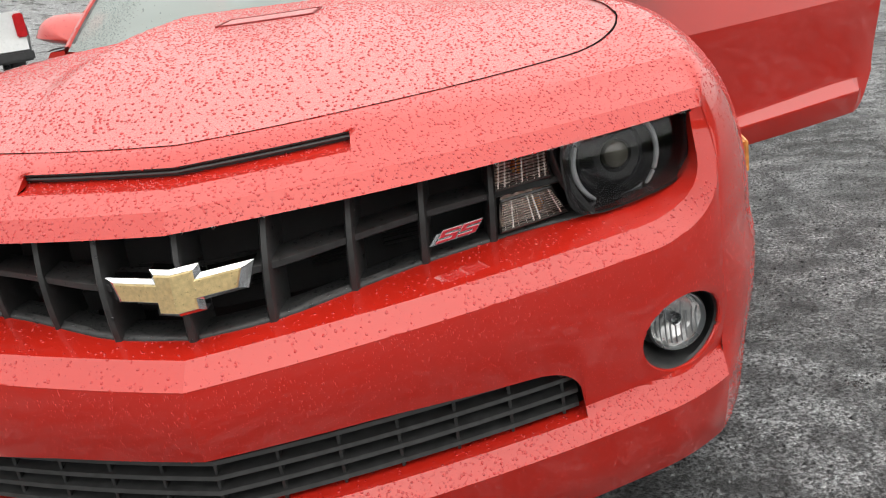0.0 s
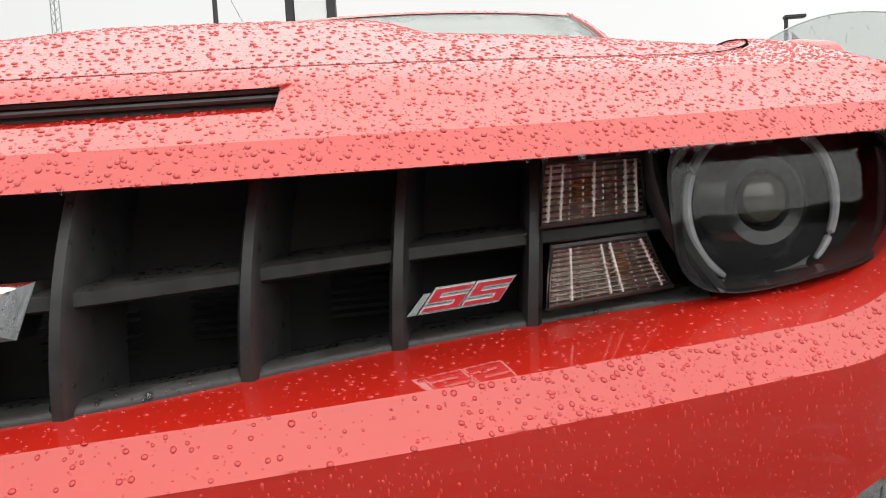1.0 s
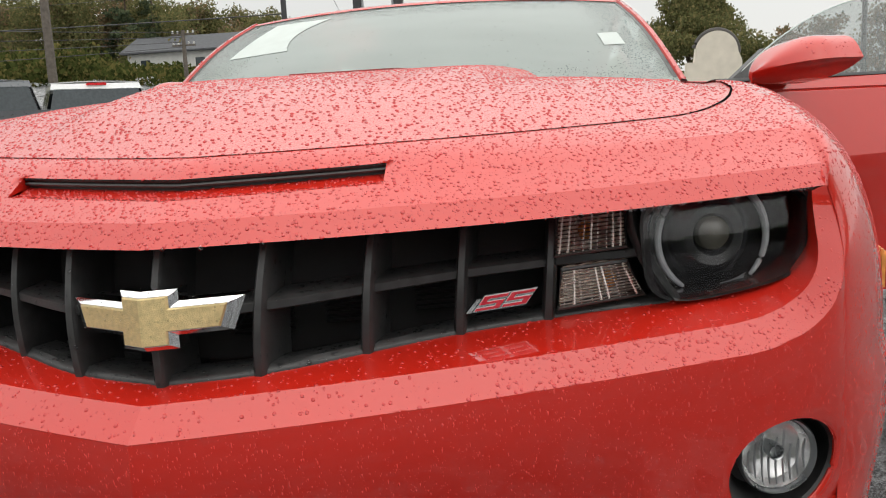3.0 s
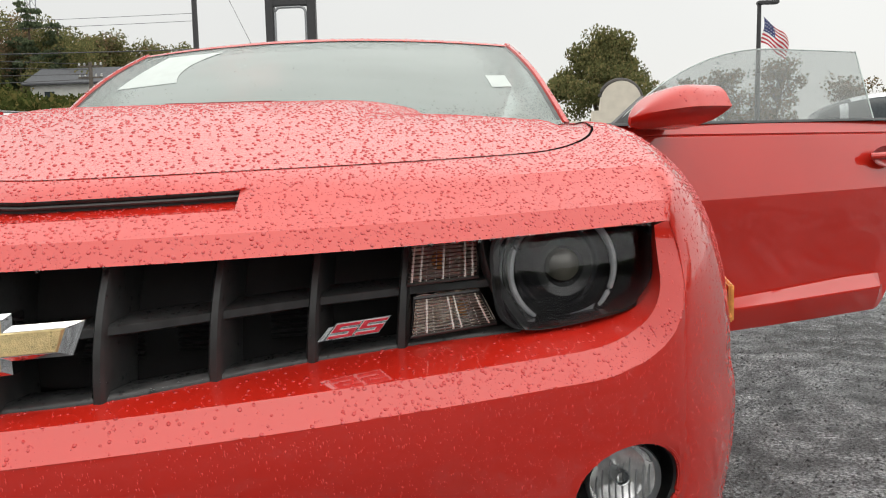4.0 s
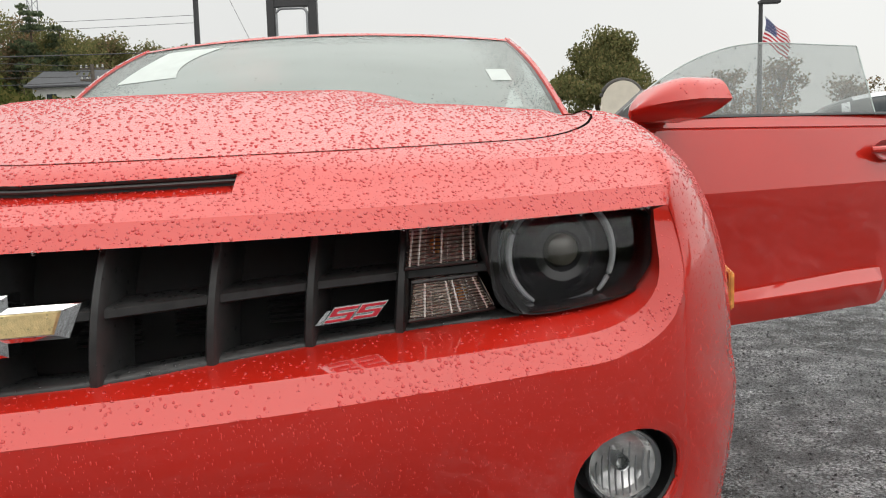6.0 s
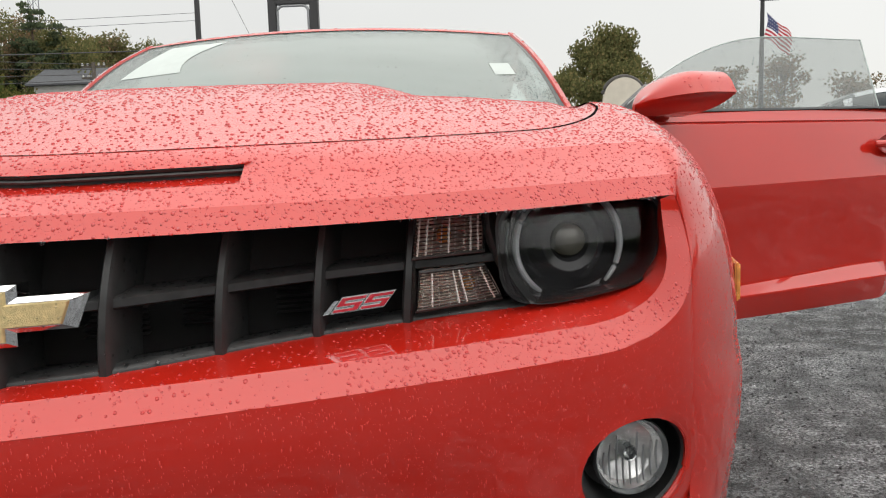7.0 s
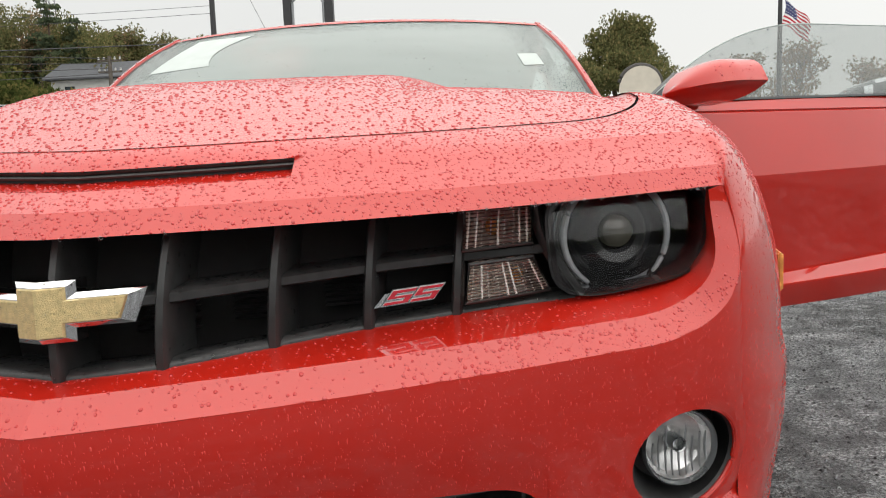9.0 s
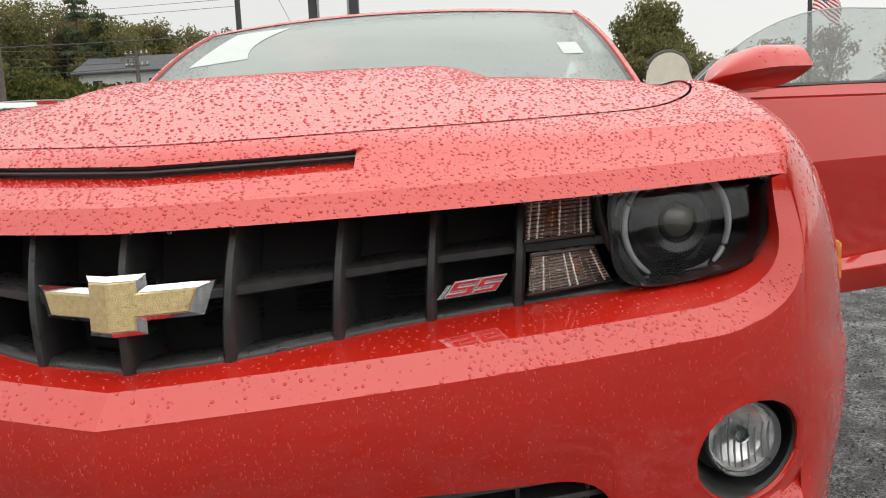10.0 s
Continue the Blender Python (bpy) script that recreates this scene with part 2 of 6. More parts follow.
# Lighter red painted in for the daylight that fine drops gather.
LIGHT_RED_SPECK = drop_mat("opaque_light_red_speck", (0.58, 0.040, 0.030), 1.60, 1.0)


# ---- mesh helpers ----
def finish(me, mats, smooth=True, angle=32):
    for x in (mats if isinstance(mats, (list, tuple)) else [mats]):
        me.materials.append(x)
    if smooth:
        me.polygons.foreach_set("use_smooth", [True] * len(me.polygons))
        me.set_sharp_from_angle(angle=radians(angle))
    me.update()
    return me


def part(name, bm, material, parent=None, label="", smooth=True, angle=32, normals=True):
    """Links a bmesh as one mesh object under a thing or a part."""
    if normals:
        bmesh.ops.recalc_face_normals(bm, faces=bm.faces)
    me = bpy.data.meshes.new(name)
    bm.to_mesh(me)
    bm.free()
    ob = new(name, finish(me, material, smooth, angle))
    if parent is not None:
        ob.parent = parent
    if label:
        tagged(ob, label)
    return ob


def thing(name, label, category, m=None, group="", kind=""):
    ob = new(name)
    ob.empty_display_size = 0.2
    if m is not None:
        ob.matrix_basis = m
    return tagged(ob, label, category, group, kind)


def sm(a, b, t):
    t = min(1.0, max(0.0, (t - a) / (b - a)))
    return t * t * (3 - 2 * t)


def span(a, b, n):
    return [a + (b - a) * i / n for i in range(n + 1)]


def grid(bm, fn, us, vs, skip=None, material=0):
    """A sheet over us x vs; skip(i, j) leaves cells open."""
    vv = [[bm.verts.new(fn(u, v)) for v in vs] for u in us]
    for i in range(len(us) - 1):
        for j in range(len(vs) - 1):
            if skip and skip(i, j):
                continue
            f = bm.faces.new((vv[i][j], vv[i + 1][j], vv[i + 1][j + 1], vv[i][j + 1]))
            f.material_index = material
    return vv


def box(bm, lo, hi, m=None, bevel=0.0):
    """A block between two corners, in the pose m, with rounded edges."""
    r = bmesh.ops.create_cube(bm, size=1)
    c = [(a + b) / 2 for a, b in zip(lo, hi)]
    s = [b - a for a, b in zip(lo, hi)]
    for v in r["verts"]:
        v.co = Vector((c[0] + v.co.x * s[0], c[1] + v.co.y * s[1], c[2] + v.co.z * s[2]))
    if bevel:
        es = list({e for v in r["verts"] for e in v.link_edges})
        q = bmesh.ops.bevel(bm, geom=es, offset=bevel, segments=2, affect="EDGES")
        vs = list({v for f in q["faces"] for v in f.verts} | {v for v in r["verts"] if v.is_valid})
    else:
        vs = r["verts"]
    if m is not None:
        done = set()
        stack = list(vs)
        while stack:
            v = stack.pop()
            if v in done:
                continue
            done.add(v)
            stack += [e.other_vert(v) for e in v.link_edges]
        for v in done:
            v.co = m @ v.co
    return vs


def sweep(bm, path, radius, seg=8, closed=False, caps=True):
    """A tube along a path; radius a number or one per point."""
    path = [Vector(p) for p in path]
    n = len(path)
    rad = radius if isinstance(radius, (list, tuple)) else [radius] * n
    rings = []
    for i, p in enumerate(path):
        a, b = path[i - 1] if (i or closed) else p, path[(i + 1) % n] if (i < n - 1 or closed) else p
        d = (b - a).normalized()
        up = Vector((0, 0, 1)) if abs(d.z) < 0.9 else Vector((1, 0, 0))
        s = d.cross(up).normalized()
        t = s.cross(d)
        rings.append([bm.verts.new(p + rad[i] * (math.cos(k * math.tau / seg) * s + math.sin(k * math.tau / seg) * t)) for k in range(seg)])
    for i in range(n if closed else n - 1):
        a, b = rings[i], rings[(i + 1) % n]
        for k in range(seg):
            bm.faces.new((a[k], a[(k + 1) % seg], b[(k + 1) % seg], b[k]))
    if caps and not closed:
        bm.faces.new(rings[0])
        bm.faces.new(rings[-1][::-1])


def lathe(bm, profile, m, seg=40):
    """Turns (radius, height) pairs about the z axis of the pose m."""
    rings = []
    for r, h in profile:
        rings.append([bm.verts.new(m @ Vector((r * math.cos(k * math.tau / seg), r * math.sin(k * math.tau / seg), h))) for k in range(seg)] if r > 1e-6 else [bm.verts.new(m @ Vector((0, 0, h)))])
    for a, b in zip(rings, rings[1:]):
        for k in range(seg):
            q = (k + 1) % seg
            if len(a) == 1 and len(b) == 1:
                continue
            if len(a) == 1:
                bm.faces.new((a[0], b[q], b[k]))
            elif len(b) == 1:
                bm.faces.new((a[k], a[q], b[0]))
            else:
                bm.faces.new((a[k], a[q], b[q], b[k]))


def prism(bm, outline, fn, depth):
    """A plate of an outline (list of 2D points): front face at fn(a, b, 0), back at fn(a, b, depth)."""
    front = [bm.verts.new(fn(a, b, 0)) for a, b in outline]
    back = [bm.verts.new(fn(a, b, depth)) for a, b in outline]
    n = len(outline)
    bm.faces.new(front)
    bm.faces.new(back[::-1])
    for i in range(n):
        bm.faces.new((front[i], back[i], back[(i + 1) % n], front[(i + 1) % n]))


def both_sides(name, build, material, parent, label="", angle=32):
    """The same part on the car's left and right side, each a mesh of its own."""
    obs = []
    for sign in (1, -1):
        bm = bmesh.new()
        build(bm)
        if sign < 0:
            for v in bm.verts:
                v.co.x = -v.co.x
        obs.append(part(name, bm, material, parent[0 if sign > 0 else 1] if isinstance(parent, (list, tuple)) else parent, label, angle=angle))
    return obs


# ---- ground: the wet lot, rising to a wooded bank ----
def land(x, y):
    lot = 0.01 * max(0.0, -x - 2.0) * sm(3, 8, y)
    bank = 5.2 * sm(14, 34, -x) * sm(28, 70, y)
    return min(lot, 1.2) + bank


bm = bmesh.new()
gx = [-900, -400, -200, -120] + span(-80, 60, 70) + [120, 200, 400, 900]
gy = [-600, -200, -60, -20] + span(-10, 120, 65) + [200, 400, 900, 1500]
grid(bm, lambda x, y: (x, y, land(x, y)), gx, gy)
ground = part("ground", bm, ASPHALT, label="wet grey asphalt lot strewn with grit")
tagged(ground, category="ground", kind="structure")

# ---- the red coupe: curves of its front ----
DROP = -0.04
car = thing("sports_car", "red coupe beaded with rain, driver's door open", "car", pose(0, 0, DROP))


def plan(x):
    """How far the nose sweeps back at half-width x."""
    x = abs(x)
    return 0.215 * x + 0.20 * x * x


def face_y(x):
    return plan(x) + 1.8 * max(0.0, abs(x) - 0.68) ** 2


def brow_z(x):
    return 0.835 + 0.028 * x * x


def shut_y(x):
    x = abs(x)
    turn = 0.125 * (1 - math.sqrt(max(0.0, 1 - (max(0.0, x - 0.6) / 0.1285) ** 2)))
    return plan(x) + 0.138 + 0.19 * x * x + turn


def shut_z(x):
    x = abs(x)
    return 0.931 - 0.003 * max(0.0, 1 - x / 0.25) + 0.042 * x * x + 0.29 * (shut_y(x) - plan(x) - 0.138 - 0.19 * x * x)


def cowl_y(x):
    return 1.44 + 0.34 * x * x


def hood_point(x, f):
    """f runs from the hood's front gap (0) to its rear edge (1)."""
    y0, y1 = shut_y(x), cowl_y(x)
    y = y0 + f * (y1 - y0)
    d = y - y0
    a = abs(x)
    swell = (0.1189 * (1 - math.exp(-d / 0.258)) - 0.0127 * d) * (1 - 0.456 * min(1, a / 0.72) ** 3.5)
    edge = 0.331 - 0.10 * (1 - min(1, d / 1.2))
    dome = 0.0415 * sm(edge + 0.095, edge, a) * (max(1e-6, d) / 1.25) ** 0.6 * sm(0, 0.12, d)
    side = 0.024 * sm(0.65, 0.7275, a) * sm(0, 0.35, d)
    return (x, y, shut_z(x) + swell + dome - side + 0.006 * max(0.0, d - 0.6) ** 2)


# rows of the nose: (set back, rise) from the brow edge, and the half-width there
NOSE = [(0.0, 0.0, 0.787), (0.024, 0.027, 0.787), (0.048, 0.041, 0.785), (0.066, 0.0515, 0.782), (0.101, 0.074, 0.776)]


def nose_point(t, row):
    if row <= 4:
        i = min(int(row), 3)
        w = row - i
        back, up, half = (a + (b - a) * w for a, b in zip(NOSE[i], NOSE[i + 1]))
        x = t * half
        return (x, plan(x) + back, brow_z(x) + up - 0.005 * max(0.0, 1 - abs(x) / 0.25) * sm(0.5, 3, row))
    w = row - 4
    half = 0.776 + (0.7275 - 0.776) * w
    x = t * half
    lo = Vector((x, plan(x) + 0.101, brow_z(x) + 0.074 - 0.005 * max(0.0, 1 - abs(x) / 0.25)))
    hi = Vector((x, shut_y(x), shut_z(x)))
    return tuple(lo.lerp(hi, w) + Vector((0, 0, 0.010 * w * (1 - w))))


SLOT = 0.244 / 0.778
tcols = span(-1, -0.9, 6)[:-1] + span(-0.9, -SLOT, 26)[:-1] + span(-SLOT, 0, 14)[:-1] + span(0, SLOT, 14)[:-1] + span(SLOT, 0.9, 26)[:-1] + span(0.9, 1, 6)
rows_nose = [0, 0.25, 0.6, 1, 1.5, 2, 2.5, 3, 3.5, 4, 4.17, 4.33, 4.5, 4.67, 4.83, 5]


def band_in(s):
    """Inner edge of the rim round grille and lamps: s 0 at the middle, 1 at the brow's end."""
    if s < 0.72:
        x = 0.63 * s / 0.72
        return x, 0.669 + 0.026 * (x / 0.63)
    if s < 0.92:
        a = (s - 0.72) / 0.20 * math.pi / 2
        return 0.63 + 0.142 * math.sin(a) ** 0.85, 0.695 + 0.085 * (1 - math.cos(a) ** 0.85)
    w = (s - 0.92) / 0.08
    return 0.772 - 0.005 * w, 0.78 + 0.067 * w


def band_out(s):
    if s < 0.72:
        x = 0.64 * s / 0.72
        return x, 0.639 + 0.026 * (x / 0.64)
    if s < 0.92:
        a = (s - 0.72) / 0.20 * math.pi / 2
        return 0.64 + 0.167 * math.sin(a) ** 0.85, 0.665 + 0.10 * (1 - math.cos(a) ** 0.85)
    w = (s - 0.92) / 0.08
    return 0.807 - 0.02 * w * w, 0.765 + 0.088 * w


def band_back(s):
    """The foot of the recess, where grille and lamps begin."""
    if s < 0.72:
        x = 0.63 * s / 0.72
        return x, 0.676 + 0.044 * (x / 0.63)
    if s < 0.92:
        a = (s - 0.72) / 0.20 * math.pi / 2
        return 0.63 + 0.138 * math.sin(a) ** 0.8, 0.720 + 0.075 * (1 - math.cos(a) ** 0.8)
    w = (s - 0.92) / 0.08
    return 0.768, 0.795 + 0.055 * w


def grille_back(x):
    """How far the grille lies behind the brow's sweep."""
    return 0.065 * sm(0.04, 0.36, abs(x)) + 0.02 * sm(0.15, 0.0, abs(x)) - 0.025 * sm(0.45, 0.6, abs(x))


def low_top(x):
    x = abs(x)
    if x >= 0.545:
        return 0.418
    drop = (1 - max(0.0, (x - 0.44) / 0.105) ** 3) ** (1 / 3)
    return 0.418 + (0.108 - 0.012 * sm(0.2, 0.5, x)) * drop


def face_off(z):
    """How far the bumper stands before the sweep of the brow, by height."""
    if z > 0.66:
        return -0.068
    if z > 0.43:
        return -0.068 + 0.028 * ((0.66 - z) / 0.23) ** 1.4
    if z > 0.392:
        return -0.040 - 0.042 * (0.43 - z) / 0.038
    if z > 0.31:
        return -0.082 + 0.020 * (0.392 - z) / 0.082
    return -0.062 + 0.5 * (0.31 - z)


SIDE_X = 0.807


def rim_lift(s):
    """How the rim leans back as it climbs beside the headlamp."""
    return sm(0.84, 1.0, s)


def rim_back(s):
    """The lean, with the last run in to the brow's end."""
    return 0.030 * rim_lift(s) + 0.018 * sm(0.90, 1.0, s)


def out_s(x):
    """Where along its lower run the rim's outer edge has the half-width x."""
    lo, hi = 0.0, 0.92
    for _ in range(40):
        mid = (lo + hi) / 2
        if band_out(mid)[0] < abs(x):
            lo = mid
        else:
            hi = mid
    return lo


def out_z(x):
    return band_out(out_s(x))[1]


def bumper_point(x, v):
    """v: 0 rim, 1 top of lower grille, 2 its foot, 3 chin edge, 4 chin foot, 5 under-edge."""
    marks = (out_z(x), low_top(x), 0.418, 0.392, 0.312, 0.255)
    i = min(int(v), 4)
    z = marks[i] + (marks[i + 1] - marks[i]) * (v - i)
    if v <= 1:
        z = marks[0] + (marks[1] - marks[0]) * v
    bulge = -0.006 * math.sin(min(1, v) * math.pi) if v < 1 else 0
    lean = rim_back(out_s(x)) * max(0.0, 1 - v) ** 3
    return Vector((x, face_y(x) + face_off(z) + bulge + lean, z))


FOG = Vector((0.722, 0, 0.504))
FOG_W = 1.10


def fog_shift(p):
    """Opens the bumper's net of cells round the fog lamp."""
    dx, dz = (p.x - FOG.x) / FOG_W, p.z - FOG.z
    r = math.hypot(dx, dz)
    if 1e-6 < r < 0.105:
        q = 0.071 + max(0.0, r - 0.052) * (0.105 - 0.071) / (0.105 - 0.052)
        p = Vector((FOG.x + dx / r * q * FOG_W, 0, FOG.z + dz / r * q))
    return p


def build_fascia(bm):
    # nose above the grille, with the open air slot
    n0 = rows_nose
    slot_rows = {(3, 3.5), (3.5, 4)}

    def skip(i, j):
        mid = (tcols[i] + tcols[i + 1]) / 2
        return abs(mid) < SLOT and (n0[j], n0[j + 1]) in slot_rows
    grid(bm, nose_point, tcols, n0, skip)
    # underside of the brow
    grid(bm, lambda t, w: (t * 0.787, plan(t * 0.787) + 0.075 * w, brow_z(t * 0.787) - 0.004 * sm(0, 0.2, w) + 0.012 * w), tcols, [0, 0.1, 0.4, 1])
    # the slot: a ramp that runs in below the upper edge, side cheeks
    ts = [t for t in tcols if abs(t) <= SLOT + 1e-6]

    def ramp(t, w):
        a, b = Vector(nose_point(t, 3)), Vector(nose_point(t, 4))
        return a.lerp(Vector((b.x, b.y + 0.010, a.z + 0.40 * (b.z - a.z))), w) - Vector((0, 0, 0.003 * math.sin(w * math.pi)))
    grid(bm, ramp, ts, [0, 0.5, 1])
    for e in (-SLOT, SLOT):
        a, c = Vector(nose_point(e, 3)), Vector(nose_point(e, 4))
        bm.faces.new([bm.verts.new(p) for p in (a, ramp(e, 1), c + Vector((0, 0.012, 0)), c)])
    # rim and recess
    ss = span(0, 0.70, 40)[:-1] + span(0.70, 0.93, 22)[:-1] + span(0.93, 1, 5)
    for sign in (1, -1):
        def rim(s, w):
            (xi, zi), (xo, zo) = band_in(s), band_out(s)
            a = Vector((xi, plan(xi) - 0.032, zi))
            b = Vector((xo, face_y(xo) - 0.068, zo))
            lift = rim_lift(s)
            a.y += 0.028 * lift + 0.004 * sm(0.90, 1.0, s)
            b.y += rim_back(s)
            p = a.lerp(b, w)
            return (sign * p.x, p.y, p.z)
        grid(bm, rim, ss, [0, 0.06, 0.5, 0.94, 1])

        def shelf(s, w):
            (xi, zi), (xb, zb) = band_in(s), band_back(s)
            lift = rim_lift(s)
            a = Vector((xi, plan(xi) - 0.032 + 0.028 * lift + 0.004 * sm(0.90, 1.0, s), zi))
            b = Vector((xb, plan(xb) + grille_back(xb), zb))
            p = a.lerp(b, w)
            return (sign * p.x, p.y, p.z)
        grid(bm, shelf, ss, [0, 0.08, 0.5, 1])
    # bumper face with the lower opening and the fog-lamp holes
    xs = span(0, 0.44, 44)[:-1] + span(0.44, 0.545, 16)[:-1] + span(0.545, SIDE_X, 44)
    vs = span(0, 1, 36)[:-1] + [1, 1.33, 1.66, 2, 2.5, 3, 3.3, 3.6, 4, 4.5, 5]
    for sign in (1, -1):
        cells, inside = [], {}
        for x in xs:
            col = []
            for v in vs:
                p = bumper_point(x, v)
                flat = Vector((p.x, 0, p.z))
                inside[len(cells), len(col)] = math.hypot((flat.x - FOG.x) / FOG_W, flat.z - FOG.z) < 0.052
                q = fog_shift(flat)
                y = face_y(q.x) + face_off(q.z) + (p.y - face_y(p.x) - face_off(p.z))
                col.append(bm.verts.new((sign * q.x, y, q.z)))
            cells.append(col)
        touched = set()
        for i in range(len(xs) - 1):
            for j in range(len(vs) - 1):
                if vs[j] >= 1 and vs[j + 1] <= 2 and xs[i + 1] <= 0.5451:
                    continue
                ids = ((i, j), (i + 1, j), (i + 1, j + 1), (i, j + 1))
                if any(inside[k] for k in ids):
                    touched |= {k for k in ids if not inside[k]}
                    continue
                bm.faces.new([cells[a][b] for a, b in ids])
        for a, b in touched:
            v = cells[a][b]
            dx, dz = (abs(v.co.x) - FOG.x) / FOG_W, v.co.z - FOG.z
            r = math.hypot(dx, dz)
            v.co.x, v.co.z = sign * (FOG.x + dx / r * 0.069 * FOG_W), FOG.z + dz / r * 0.069
        # returns of the lower opening
        grid(bm, lambda x, w: (sign * x, face_y(x) + face_off(low_top(x)) + 0.05 * w, low_top(x) - 0.003 * w), [x for x in xs if x <= 0.546], [0, 0.1, 1])
        grid(bm, lambda x, w: (sign * x, face_y(x) + face_off(0.418) + 0.05 * w, 0.418 + 0.003 * w), [x for x in xs if x <= 0.546], [0, 0.1, 1])
    bmesh.ops.remove_doubles(bm, verts=bm.verts, dist=0.0005)
    loose = [v for v in bm.verts if not v.link_faces]
    bmesh.ops.delete(bm, geom=loose, context="VERTS")


bm = bmesh.new()
build_fascia(bm)
fascia = part("front_fascia", bm, PAINT, car, angle=14, normals=False)

# hood, with its raised middle
bm = bmesh.new()
frows = [0, 0.004, 0.012, 0.03, 0.06, 0.1, 0.15, 0.2, 0.27, 0.34, 0.42, 0.5, 0.58, 0.66, 0.74, 0.82, 0.9, 0.96, 1]
grid(bm, lambda t, f: hood_point(t * 0.7275, f), span(-1, 1, 120), frows)
grid(bm, lambda t, w: (lambda p: (p[0], p[1] + 0.004, p[2] - 0.03 * w))(hood_point(t * 0.7275, 1)), span(-1, 1, 120), [0, 1])
hood = part("hood", bm, WET_PAINT, car, angle=40, normals=False)

# the gap round the hood: a black ribbon on the paint for its shade
bm = bmesh.new()


def seam(u, w):
    if u <= 1:
        p = Vector(hood_point(u * 0.7268, 0))
        d = Vector((0.25 * abs(u) ** 8, -1 + 0.9 * abs(u) ** 8, -0.2)).normalized()
    else:
        p = Vector(hood_point(0.7268, (u - 1)))
        d = Vector((1, 0, -0.1))
    return p + Vector((0, 0, 0.0006)) + d * ((0.0012 + 0.0026 * min(1, abs(u)) ** 2) * w)


for sgn in (1, -1):
    grid(bm, lambda u, w: (lambda p: (sgn * p.x, p.y, p.z))(seam(u, w)), span(0, 1, 70)[:-1] + span(1, 2, 30), [-1, 1])
part("hood_gap", bm, mat("gap_shadow_black", (0.006, 0.005, 0.005), 0.9, vary=0.3, spec=0.0), car, "thin black ribbon painted for the shaded panel gap")

# lining and louvre of the air slot
bm = bmesh.new()
slot_t = span(-SLOT * 0.995, SLOT * 0.995, 40)


def slot_wall(t, w):
    a, b = Vector(nose_point(t, 3)), Vector(nose_point(t, 4))
    lo, hi = Vector((b.x, b.y + 0.009, a.z + 0.36 * (b.z - a.z))), Vector((b.x, b.y + 0.010, b.z + 0.002))
    return lo.lerp(hi, w)


grid(bm, slot_wall, slot_t, [0, 1])
grid(bm, lambda t, w: Vector(nose_point(t, 4)) + Vector((0, 0.012 * w, -0.002)), slot_t, [0, 1])
scoop = part("scoop_lining", bm, PLASTIC, car, "black slot in the nose")
for h in (0.40, 0.78):
    bm = bmesh.new()
    sweep(bm, [slot_wall(t, h) - Vector((0, 0.006, 0)) for t in slot_t], 0.0025, 6)
    part("louvre", bm, PLASTIC, scoop)

# hood vent insert, laid on the hood; darker reds paint a recess's shade
bm = bmesh.new()


def vent_pt(x, y, lift=0.0):
    f = (y - shut_y(x)) / (cowl_y(x) - shut_y(x))
    p = Vector(hood_point(x, f))
    return p + Vector((0, 0, lift))


grid(bm, lambda x, y: vent_pt(x, y, 0.0009), span(-0.080, 0.125, 16), span(0.80, 0.94, 6))
vent = part("hood_vent", bm, mat("vent_shaded_red", (0.24, 0.010, 0.009), 0.5, 0, 0.25, 0.6, 200, 1.0, 300), car, "red vent insert with fine slats, darkened for a recess's shade")
bm = bmesh.new()
sweep(bm, [vent_pt(x, y, 0.0012) for x, y in [(x, 0.798) for x in span(-0.082, 0.127, 12)] + [(0.127, 0.87)] + [(x, 0.942) for x in span(0.127, -0.082, 12)] + [(-0.082, 0.87)]], 0.0022, 5, closed=True)
part("vent_gap", bm, mat("vent_gap_shadowed_red", (0.20, 0.008, 0.008), 0.7, vary=0.2), vent, "dark red cord painted for the shaded gap round the insert")
for i in range(6):
    bm = bmesh.new()
    y = 0.808 + 0.0215 * i
    grid(bm, lambda x, w: vent_pt(x, y + 0.010 * w, 0.0010 + 0.0014 * w), span(-0.075, 0.120, 14), [0, 1])
    grid(bm, lambda x, w: vent_pt(x, y + 0.010, 0.0024 - 0.0014 * w), span(-0.075, 0.120, 14), [0, 1])
    part("slat", bm, WET_PAINT, vent)

# ---- fenders and the closed sides ----
WHEEL_Y, WHEEL_R = 0.98, 0.355


def half_width(y):
    return 0.957 - 0.816 * max(0.0, 0.68 - y) ** 2


def arch(y, yc=WHEEL_Y):
    d = abs(y - yc)
    return 0.36 + math.sqrt(max(0.0, 0.41 ** 2 - d * d)) if d < 0.41 else 0.26


edge_rows = [("n", r) for r in rows_nose] + [("h", f) for f in frows[1:]]


def fender_top(k):
    kind, r = edge_rows[k]
    return Vector(nose_point(1, r)) if kind == "n" else Vector(hood_point(0.7275, r))


